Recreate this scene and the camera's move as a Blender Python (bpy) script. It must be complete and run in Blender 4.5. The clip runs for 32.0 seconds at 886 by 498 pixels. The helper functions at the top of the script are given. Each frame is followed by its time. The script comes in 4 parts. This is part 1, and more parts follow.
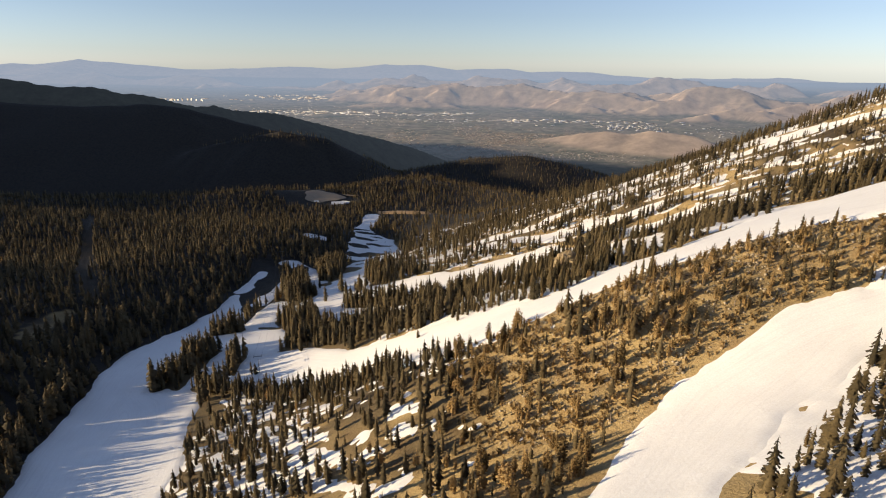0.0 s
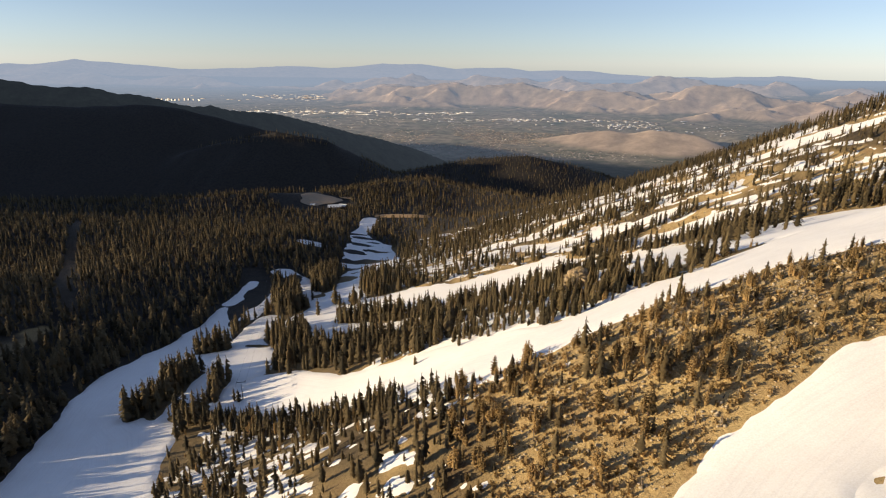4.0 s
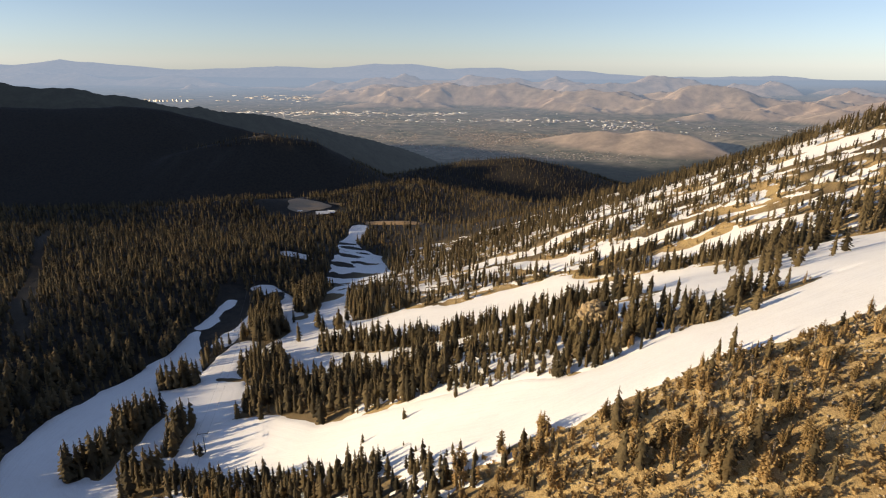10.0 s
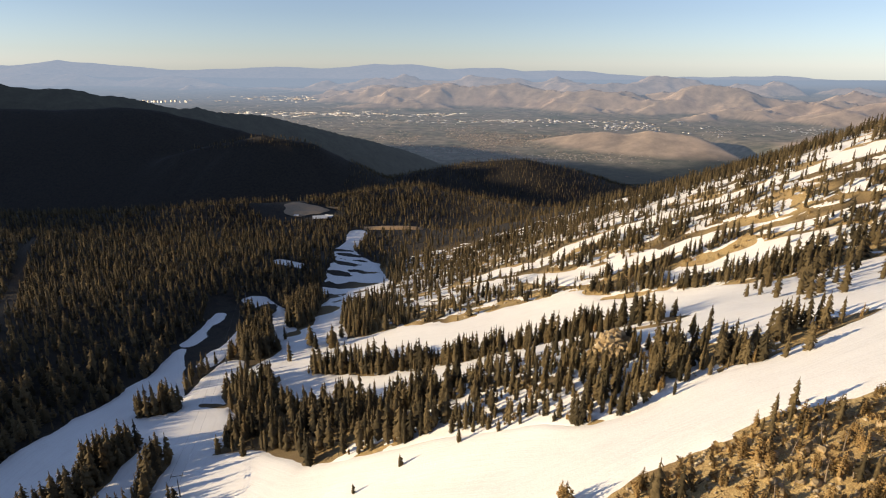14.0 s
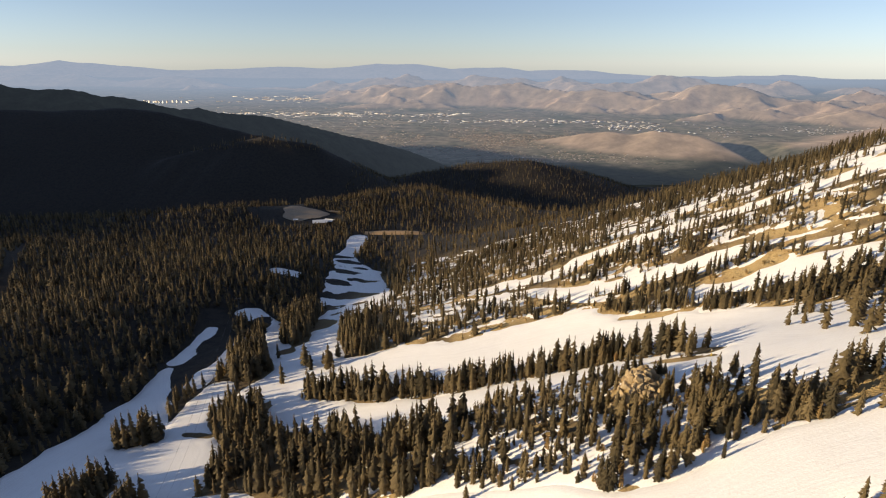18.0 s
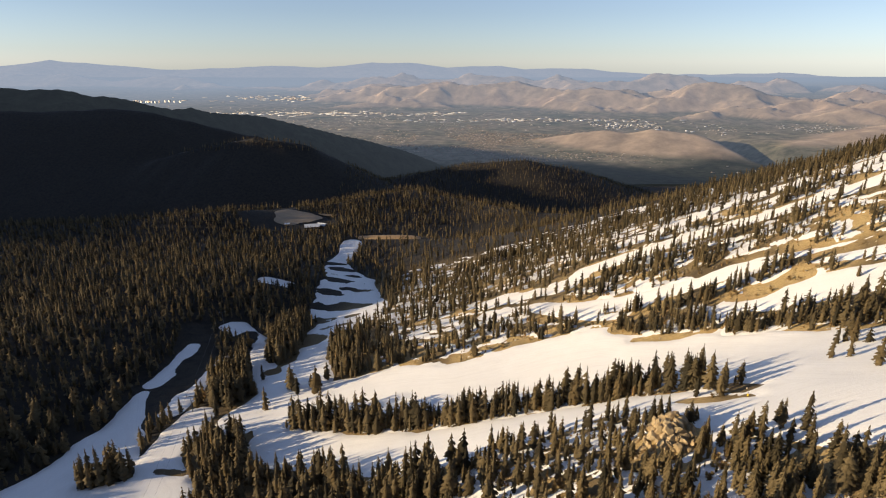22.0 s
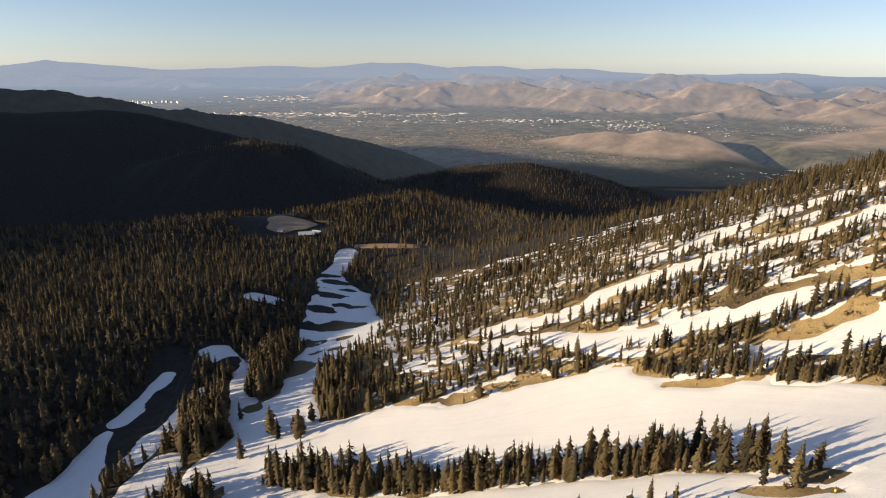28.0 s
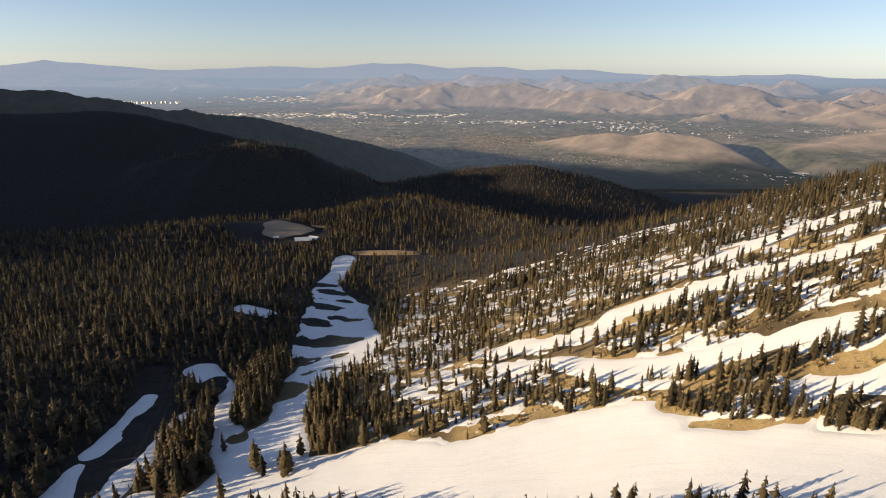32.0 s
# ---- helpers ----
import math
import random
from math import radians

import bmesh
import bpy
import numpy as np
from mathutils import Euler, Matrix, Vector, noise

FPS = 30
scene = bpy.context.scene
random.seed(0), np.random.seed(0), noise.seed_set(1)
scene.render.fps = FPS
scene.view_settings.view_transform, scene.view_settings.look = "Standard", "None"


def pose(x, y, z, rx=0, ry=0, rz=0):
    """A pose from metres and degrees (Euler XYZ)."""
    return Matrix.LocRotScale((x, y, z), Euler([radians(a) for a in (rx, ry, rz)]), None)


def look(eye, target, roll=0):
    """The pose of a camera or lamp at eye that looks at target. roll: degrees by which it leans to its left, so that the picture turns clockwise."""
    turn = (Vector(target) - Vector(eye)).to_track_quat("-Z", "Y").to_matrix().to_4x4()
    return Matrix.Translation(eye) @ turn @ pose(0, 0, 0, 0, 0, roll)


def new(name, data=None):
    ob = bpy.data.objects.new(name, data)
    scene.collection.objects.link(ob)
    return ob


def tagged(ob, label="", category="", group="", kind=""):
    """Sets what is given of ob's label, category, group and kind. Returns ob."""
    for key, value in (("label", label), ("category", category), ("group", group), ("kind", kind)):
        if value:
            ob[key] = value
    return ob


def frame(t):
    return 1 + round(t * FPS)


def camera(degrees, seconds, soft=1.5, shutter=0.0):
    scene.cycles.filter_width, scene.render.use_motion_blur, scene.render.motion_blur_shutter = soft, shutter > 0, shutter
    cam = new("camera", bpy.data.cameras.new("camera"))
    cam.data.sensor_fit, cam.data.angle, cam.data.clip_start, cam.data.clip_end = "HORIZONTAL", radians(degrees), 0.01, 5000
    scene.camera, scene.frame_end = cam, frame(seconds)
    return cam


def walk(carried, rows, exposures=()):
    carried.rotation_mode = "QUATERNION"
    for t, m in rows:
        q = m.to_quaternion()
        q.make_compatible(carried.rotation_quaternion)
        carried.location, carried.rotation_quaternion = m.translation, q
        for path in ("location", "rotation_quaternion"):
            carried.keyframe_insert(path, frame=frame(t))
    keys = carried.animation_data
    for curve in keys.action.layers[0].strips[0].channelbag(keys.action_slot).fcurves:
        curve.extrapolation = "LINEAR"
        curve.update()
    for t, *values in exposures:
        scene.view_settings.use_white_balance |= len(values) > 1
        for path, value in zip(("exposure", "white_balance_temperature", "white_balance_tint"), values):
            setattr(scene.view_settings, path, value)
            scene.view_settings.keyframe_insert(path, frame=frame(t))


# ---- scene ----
cam = camera(77.2, 32.0, 1.1)
METRES, EYE, TILT, LEAN, TURN = 300.0, 345.0, -18.4, -0.6, 0.0
ROWS = [
    (0.0, 0.0, 0.0, 0.0, 0.0, 0.0, -0.0),
    (0.5, -0.0, 0.0148, 0.005, 0.03, -0.01, -0.01),
    (1.0, 0.0, 0.0296, 0.0099, 0.05, -0.01, -0.01),
    (1.5, -0.0, 0.0446, 0.0148, 0.07, -0.02, 0.01),
    (2.0, 0.0, 0.0595, 0.0198, 0.05, -0.03, 0.04),
    (2.5, 0.0001, 0.0744, 0.0248, 0.01, -0.05, 0.08),
    (3.0, 0.0001, 0.0894, 0.0299, -0.03, -0.07, 0.11),
    (3.5, 0.0001, 0.1043, 0.0349, -0.04, -0.08, 0.13),
    (5.5, -0.0001, 0.1635, 0.0558, -0.18, -0.13, 0.27),
    (6.0, 0.0, 0.1785, 0.0607, -0.22, -0.13, 0.3),
    (6.5, -0.0001, 0.1934, 0.0656, -0.23, -0.13, 0.31),
    (7.0, 0.0001, 0.2085, 0.0707, -0.26, -0.12, 0.34),
    (7.5, 0.0002, 0.2235, 0.0756, -0.3, -0.12, 0.35),
    (8.0, 0.0003, 0.2387, 0.0804, -0.36, -0.11, 0.36),
    (8.5, 0.0005, 0.2537, 0.0853, -0.4, -0.11, 0.37),
    (9.0, 0.0008, 0.2688, 0.0903, -0.5, -0.1, 0.4),
    (9.5, 0.0012, 0.284, 0.0953, -0.62, -0.1, 0.44),
    (10.0, 0.0013, 0.2991, 0.1001, -0.72, -0.1, 0.46),
    (10.5, 0.0014, 0.314, 0.1051, -0.8, -0.11, 0.5),
    (11.0, 0.0015, 0.3289, 0.11, -0.84, -0.11, 0.51),
    (11.5, 0.0017, 0.3438, 0.1148, -0.85, -0.11, 0.51),
    (12.0, 0.0018, 0.3586, 0.1197, -0.85, -0.12, 0.52),
    (12.5, 0.0018, 0.3733, 0.1245, -0.82, -0.11, 0.52),
    (13.0, 0.0018, 0.3879, 0.1293, -0.75, -0.1, 0.51),
    (13.5, 0.0018, 0.4026, 0.1341, -0.71, -0.09, 0.51),
    (14.0, 0.0017, 0.4173, 0.139, -0.68, -0.08, 0.5),
    (14.5, 0.0017, 0.4319, 0.1437, -0.65, -0.06, 0.49),
    (16.5, 0.0006, 0.4886, 0.1651, -0.43, -0.12, 0.45),
    (17.0, 0.0009, 0.5037, 0.1695, -0.4, -0.11, 0.46),
    (17.5, 0.0009, 0.5187, 0.1743, -0.37, -0.11, 0.48),
    (18.0, 0.0011, 0.5339, 0.179, -0.38, -0.11, 0.5),
    (18.5, 0.0012, 0.5487, 0.184, -0.42, -0.13, 0.54),
    (19.0, 0.0013, 0.5637, 0.189, -0.49, -0.15, 0.57),
    (19.5, 0.0014, 0.5787, 0.1942, -0.61, -0.18, 0.63),
    (20.0, 0.0014, 0.5939, 0.1989, -0.68, -0.19, 0.67),
    (20.5, 0.0014, 0.6088, 0.2037, -0.72, -0.2, 0.71),
    (21.0, 0.0018, 0.6239, 0.2085, -0.76, -0.21, 0.75),
    (21.5, 0.002, 0.6387, 0.2134, -0.75, -0.22, 0.77),
    (22.0, 0.0023, 0.6536, 0.2185, -0.75, -0.24, 0.79),
    (22.5, 0.0024, 0.6686, 0.2233, -0.75, -0.24, 0.8),
    (23.0, 0.0026, 0.6834, 0.2284, -0.78, -0.25, 0.81),
    (23.5, 0.003, 0.6983, 0.2334, -0.79, -0.26, 0.82),
    (24.0, 0.0032, 0.7131, 0.2383, -0.77, -0.26, 0.82),
    (24.5, 0.0036, 0.7279, 0.2431, -0.78, -0.27, 0.81),
    (25.0, 0.004, 0.7428, 0.248, -0.8, -0.27, 0.82),
    (25.5, 0.0044, 0.7576, 0.253, -0.8, -0.26, 0.82),
    (27.5, 0.0054, 0.816, 0.2722, -0.77, -0.25, 0.78),
    (28.0, 0.0057, 0.8309, 0.2768, -0.72, -0.24, 0.76),
    (28.5, 0.0059, 0.8456, 0.2816, -0.66, -0.24, 0.74),
    (29.0, 0.0061, 0.8604, 0.2867, -0.61, -0.23, 0.74),
    (29.5, 0.0062, 0.8753, 0.2916, -0.56, -0.22, 0.73),
    (30.0, 0.0059, 0.889, 0.2963, -0.55, -0.21, 0.72),
    (30.5, 0.0058, 0.9039, 0.3011, -0.55, -0.2, 0.7),
    (31.0, 0.0055, 0.9187, 0.306, -0.56, -0.19, 0.68),
    (31.5, 0.0055, 0.9337, 0.3106, -0.58, -0.17, 0.66),
    (32.0, 0.0056, 0.9487, 0.3157, -0.63, -0.17, 0.64),
]
walk(cam, [(t, pose(0, 0, EYE, TILT, LEAN, TURN) @ pose(METRES * x, METRES * y, METRES * z, 90 + pitch, roll, yaw)) for t, x, y, z, yaw, pitch, roll in ROWS])

# ---- light ----
SUN_EL, SUN_AZ = 10.0, -101.0          # degrees; azimuth clockwise from +y
sun_dir = Vector((math.sin(radians(SUN_AZ)) * math.cos(radians(SUN_EL)), math.cos(radians(SUN_AZ)) * math.cos(radians(SUN_EL)), math.sin(radians(SUN_EL))))
world = bpy.data.worlds.new("sky")
scene.world = world
world.use_nodes = True
wn, wl = world.node_tree.nodes, world.node_tree.links
sky = wn.new("ShaderNodeTexSky")
sky.sky_type, sky.sun_disc = "NISHITA", False
sky.sun_elevation, sky.sun_rotation = radians(SUN_EL), radians(SUN_AZ % 360)
sky.altitude, sky.air_density, sky.dust_density, sky.ozone_density = 1500, 1.0, 0.3, 1.6
soft_sky = wn.new("ShaderNodeHueSaturation")
soft_sky.inputs["Saturation"].default_value = 0.66
tone = wn.new("ShaderNodeMix")
tone.data_type, tone.blend_type = "RGBA", "MULTIPLY"
tone.inputs[0].default_value, tone.inputs[7].default_value = 1.0, (0.90, 0.985, 1.23, 1)
wl.new(sky.outputs[0], soft_sky.inputs["Color"])
wl.new(soft_sky.outputs[0], tone.inputs[6])
wl.new(tone.outputs[2], wn["Background"].inputs[0])
wn["Background"].inputs[1].default_value = 0.135
sun = new("sun", bpy.data.lights.new("sun", "SUN"))
sun.data.energy, sun.data.angle, sun.data.color = 7.6, radians(0.6), (1.0, 0.785, 0.495)
sun.matrix_world = look(sun_dir * 100, (0, 0, 0))
scene.view_settings.exposure = 0.0


# ---- noise ----
def lattice(ix, iy, seed):
    h = (ix.astype(np.int64) * 374761393 + iy.astype(np.int64) * 668265263 + seed * 1442695041) & 0x7FFFFFFF
    h = ((h ^ (h >> 13)) * 1274126177) & 0x7FFFFFFF
    return ((h ^ (h >> 16)) & 0xFFFF) / 32767.5 - 1.0


def vnoise(x, y, seed=0):
    ix, iy = np.floor(x), np.floor(y)
    fx, fy = x - ix, y - iy
    fx, fy = fx * fx * (3 - 2 * fx), fy * fy * (3 - 2 * fy)
    a, b = lattice(ix, iy, seed), lattice(ix + 1, iy, seed)
    c, d = lattice(ix, iy + 1, seed), lattice(ix + 1, iy + 1, seed)
    return (a * (1 - fx) + b * fx) * (1 - fy) + (c * (1 - fx) + d * fx) * fy


def fbm(x, y, size, octaves=4, seed=0):
    total, amp = 0.0, 0.5
    for k in range(octaves):
        total = total + amp * vnoise(x / size, y / size, seed + 17 * k)
        size, amp = size / 2.03, amp * 0.5
    return total


def softplus(u, w):
    return w * np.logaddexp(0, u / w)


def glide(xs, ys, x):
    """Smooth interpolation through stations."""
    xs, ys = np.asarray(xs, float), np.asarray(ys, float)
    x = np.clip(x, xs[0], xs[-1])
    i = np.clip(np.searchsorted(xs, x) - 1, 0, len(xs) - 2)
    m, h = np.gradient(ys, xs), xs[i + 1] - xs[i]
    t = (x - xs[i]) / h
    return (2 * t**3 - 3 * t * t + 1) * ys[i] + (t**3 - 2 * t * t + t) * h * m[i] + (3 * t * t - 2 * t**3) * ys[i + 1] + (t**3 - t * t) * h * m[i + 1]


# ---- the lie of the land ----
# valley axis, its floor, three grades of the slope on its sunny side and the grade of the forest side, station by station
STATION = [-100, 100, 190, 265, 330, 410, 510, 620, 750, 900, 1100, 1300]
AXIS = [-330, -325, -320, -315, -310, -305, -290, -270, -200, -85, -100, -140]
FLOOR = [146.3, 128.0, 115.2, 107.5, 99.1, 92.5, 75.5, 67.3, 55.4, 28.7, 14.2, 10.1]
GRADE_A = [0.202, 0.152, 0.093, 0.073, 0.051, 0.082, 0.106, 0.135, 0.172, 0.354, 0.226, -0.06]
GRADE_B = [0.379, 0.366, 0.38, 0.556, 0.533, 0.45, 0.288, 0.288, 0.409, 0.357, 0.263, 0.105]
GRADE_C = [0.438, 0.373, 0.265, 0.272, 0.328, 0.232, 0.387, 0.451, 0.371, 0.297, 0.235, 0.255]
GRADE_W = [0.1, 0.101, 0.1, 0.097, 0.087, 0.077, 0.049, 0.028, 0.012, 0.082, 0.048, 0.001]


def crest(x, y, line, slope):
    """Height of a ridge that falls off on both sides of a crest line of (x, y, z)."""
    best = np.full(np.shape(x), -1e9)
    for (ax, ay, az), (bx, by, bz) in zip(line, line[1:]):
        dx, dy = bx - ax, by - ay
        t = np.clip(((x - ax) * dx + (y - ay) * dy) / (dx * dx + dy * dy), 0, 1)
        best = np.maximum(best, az + t * (bz - az) - slope * np.hypot(x - ax - t * dx, y - ay - t * dy))
    return best


def smax(a, b, w):
    return np.maximum(a, b) + w * np.log1p(np.exp(-np.abs(a - b) / w))


RIDGE_A = [(-2668, 2450, 181), (-2096, 2500, 167), (-1671, 2500, 157), (-1268, 2550, 151), (-1143, 2560, 135), (-1001, 2580, 100), (-854, 2600, 64), (-748, 2620, 37), (-502, 2640, -50), (-250, 2640, -160)]
SPUR = [(-1000, 2240, 10), (-930, 2250, 30), (-834, 2260, 45), (-736, 2270, 67), (-659, 2280, 78), (-563, 2290, 68), (-466, 2300, 47), (-390, 2310, 9), (-312, 2320, -42), (-190, 2330, -104)]
HILL_C = [(-255, 2520, -169), (-161, 2520, -129), (-69, 2520, -96), (45, 2520, -71), (159, 2520, -48), (387, 2520, -43), (527, 2520, -71), (612, 2520, -125), (687, 2520, -186), (778, 2520, -266)]

# crest lines of the far country
RIDGE_B = [(-5300, 3900, 460), (-4100, 4300, 300), (-3520, 4400, 230), (-3140, 4500, 170), (-2900, 4550, 150), (-2720, 4600, 140), (-2640, 4650, 110), (-2500, 4700, 100), (-2340, 4800, 40), (-2220, 4900, -10), (-2180, 5000, -30), (-2040, 5050, -10), (-1920, 5150, -60), (-1640, 5300, -90), (-1470, 5400, -140), (-1300, 5500, -200), (-1120, 5600, -260), (-930, 5750, -330), (-680, 5900, -400), (-410, 6100, -500), (-70, 6400, -680)]
HILL_D = [(1670, 9000, -810), (1990, 8900, -740), (2280, 8700, -670), (2600, 8500, -610), (2920, 8350, -600), (3140, 8300, -570), (3430, 8200, -580), (3640, 8050, -610), (3800, 7900, -680), (3930, 7700, -770), (3980, 7450, -880)]
HILL_E = [(4860, 8200, -830), (5430, 8500, -780), (6140, 8800, -750), (7120, 9100, -680), (8640, 9500, -550)]
GORGE = [(4460, 10230, 0), (4490, 9540, 0), (4470, 8580, 0), (4560, 7980, 0), (4670, 7510, 0), (4820, 7170, 0), (4930, 6820, 0)]
RIGHT_SPURS = [(5620, 12500, -790), (6980, 13500, -700), (7300, 13000, -710), (8290, 13500, -600), (9270, 14000, -530), (8660, 12500, -620), (8850, 12200, -530), (9470, 12200, -460), (11290, 12500, -310)]
LOW_HILLS = [(-2610, 15800, -810), (-2020, 16000, -750), (-1510, 16300, -710), (-860, 16000, -780), (-170, 16300, -750), (460, 16000, -820)]
FOOTHILLS = [(-4170, 20500, -740), (-2970, 20500, -580), (-1740, 20000, -410), (-920, 19000, -280), (520, 18500, -260), (1720, 18000, -340), (2330, 18000, -310), (3110, 17000, -480), (3670, 16500, -540), (4460, 16500, -460), (5260, 16500, -400), (6040, 16000, -450), (6800, 16000, -360), (7630, 15800, -310), (8100, 15500, -380), (8770, 15300, -500), (9360, 15300, -470), (10090, 15500, -450), (11040, 16000, -440), (12420, 16000, -440), (14500, 16000, -420)]
BACK_HILLS = [(-11240, 26500, -800), (-8690, 26500, -720), (-5470, 27000, -530), (-2980, 28000, -360), (-820, 28000, -270), (3440, 27500, -360), (5980, 27000, -340), (7260, 26000, -190), (9020, 26000, -140), (10400, 25000, -350), (12610, 25000, -440), (15300, 25000, -450), (19460, 25000, -560)]
SHADE_HILLS = [(-24560, 31000, -470), (-19830, 31000, -290), (-15810, 30000, -460), (-13510, 30000, -340), (-11700, 29000, -500), (-10250, 28000, -680)]
FAR_RANGE = [(-42360, 50000, -170), (-36660, 50000, 30), (-32340, 50000, 400), (-29550, 50000, 180), (-26280, 50000, -40), (-22990, 50000, -220), (-17760, 50000, -250), (-12960, 50000, -10), (-10090, 50000, -10), (-5300, 50000, 230), (-1460, 50000, 200), (940, 50000, -70), (5750, 50000, 80), (7700, 50000, -200), (11080, 50000, -140), (17410, 50000, -360), (20860, 50000, -680), (25740, 50000, -570), (30630, 50000, -520), (33130, 50000, -740), (38990, 50000, -920), (45550, 50000, -1000)]


# the high mountain off to the side, out of view, behind which the sun goes down
# crest heights are set by where its shade should fall on forest and ridges
UNSEEN_MOUNTAIN = [(-2500, -900, 494), (-2500, -130, 494), (-2500, 40, 490), (-2500, 215, 487), (-2520, 340, 400), (-2600, 700, 385), (-2640, 1000, 436), (-2650, 1300, 440), (-2950, 1900, 476), (-3300, 2400, 560), (-3900, 3200, 575), (-4500, 4000, 520)]


def valley_floor(y):
    return glide([1400, 2500, 2900, 3600, 4500, 5300, 6000, 7000, 60000], [-240, -215, -240, -400, -680, -825, -855, -855, -855], y)


def near_land(x, y):
    u = x - glide(STATION, AXIS, y)
    a, b, c = glide(STATION, GRADE_A, y), glide(STATION, GRADE_B, y), glide(STATION, GRADE_C, y)
    z = glide(STATION, FLOOR, y) + a * softplus(u, 25) + (b - a) * softplus(u - 190, 25) + (c - b) * softplus(u - 400, 40) + glide(STATION, GRADE_W, y) * softplus(-u, 50)
    # steeper where the forest comes down to the runs
    z = z + np.clip((1150 - y) / 200, 0, 1) * (0.22 * softplus(-u, 30) - 0.34 * softplus(-u - 150, 40) + 0.12 * softplus(-u - 420, 60))
    # the knob of broken rock, and the slope eased far off to the side
    z = z + 11 * np.exp(-(((x - 92) / 10) ** 2 + ((y - 391) / 9) ** 2))
    return z - 0.3 * softplus(x - 750, 60)


def far_land(x, y):
    rough = fbm(x, y, 420, 5, 3)
    far = valley_floor(y) + 10 * fbm(x, y, 300, 3, 9)
    for line, slope, amp in ((RIDGE_A, 0.46, 40), (SPUR, 0.55, 20), (HILL_C, 0.34, 34)):
        far = smax(far, crest(x, y, line, slope) + amp * rough * np.clip((y - 1400) / 600, 0, 1) * 0.5, 14)
    return far


def basin(x, y):
    """The wide valley beyond the canyon and the ranges round it."""
    z = far_land(x, y)
    west = x < -1000
    z[west] = smax(z[west], crest(x[west], y[west], UNSEEN_MOUNTAIN, 0.5), 20)
    near = y < 8000
    gully = np.abs(fbm(x[near], y[near], 520, 5, 23))
    away = crest(x[near], y[near], [(q[0], q[1], 0) for q in RIDGE_B], 1.0)
    z[near] = smax(z[near], crest(x[near], y[near], RIDGE_B, 0.46) + 6 - 420 * gully * np.clip(-away / 700, 0.08, 1), 16)
    for line, slope, size, amp, soft, lo, hi in ((HILL_D, 0.27, 1300, 140, 40, 6000, 11500), (HILL_E, 0.20, 1500, 150, 50, 6000, 12000), (RIGHT_SPURS, 0.30, 1900, 620, 30, 9000, 19000), (LOW_HILLS, 0.24, 1300, 220, 25, 13000, 19000),
                                                 (FOOTHILLS, 0.23, 2600, 1000, 30, 10500, 28000), (BACK_HILLS, 0.20, 4200, 1200, 40, 17000, 40000), (SHADE_HILLS, 0.25, 4000, 600, 60, 20000, 40000), (FAR_RANGE, 0.2, 9000, 500, 60, 36000, 60000)):
        k = (y > lo) & (y < hi)
        if not k.any():
            continue
        wx, wy = x[k], y[k]
        ridge = crest(wx + 0.12 * size * fbm(wx, wy, size, 2, 91), wy, line, slope)
        fold = np.abs(fbm(wx, wy * 0.8, size, 6, 13 + int(size)))
        z[k] = smax(z[k], ridge + amp * (0.17 - fold), soft)
    # the gorge beside the tan hill
    off = np.maximum(0, -crest(x, y, GORGE, 1.0))
    return z - 290 * np.exp(-(off / 430) ** 2)


# the far country is drawn in depth by depth towards the middle of the flight, so that it lies within the lens's reach
REACH = ([0, 2750, 4300, 5500, 8000, 10000, 14000, 18000, 22000, 28000, 35000, 52000, 60000], [0, 2750, 3700, 3980, 4260, 4390, 4540, 4640, 4710, 4790, 4850, 4980, 5010])


def drawn_in(x, y, z):
    k = glide(REACH[0], REACH[1], y - 150) / (y - 150)
    return x * k, 150 + (y - 150) * k, 345 + (z - 345) * k


def land(x, y):
    x, y = np.asarray(x, float), np.asarray(y, float)
    shape = x.shape
    x, y = np.atleast_1d(x).ravel(), np.atleast_1d(y).ravel()
    z = near_land(x, y)
    brink = glide([-1400, -800, -400, -270, -170, -60, 60, 200, 350, 600, 900], [1230, 1320, 1450, 1570, 1660, 1780, 1680, 1480, 1360, 1260, 1200], x)
    # the low rise along the forest's far edge
    z = z + glide([-1500, -800, -620, -500, -430, -360, -240, -180, -100, 40, 160, 270, 420, 600], [30, 30, 32, 36, 31, 21, 8, 12, 4, 6, 12, 10, 4, 0], x) * np.exp(-((y - brink + 25) / 95) ** 2)
    z = z - 0.62 * softplus(y - brink, 35)
    # the levelled fill under the parking lot
    z = z + 6 * np.exp(-(((x + 305) / 62) ** 2 + ((y - 1400) / 56) ** 2) ** 2)
    back = y > 1300
    z[back] = smax(z[back], far_land(x[back], y[back]), 10)
    west = x < -1000
    z[west] = smax(z[west], crest(x[west], y[west], UNSEEN_MOUNTAIN, 0.5), 20)
    k = np.clip((y - 1000) / 500, 0, 1)
    z = z + (1 - k) * (1.3 * fbm(x, y, 60, 3, 5) + 0.5 * fbm(x, y, 9, 2, 6))
    return z.reshape(shape)


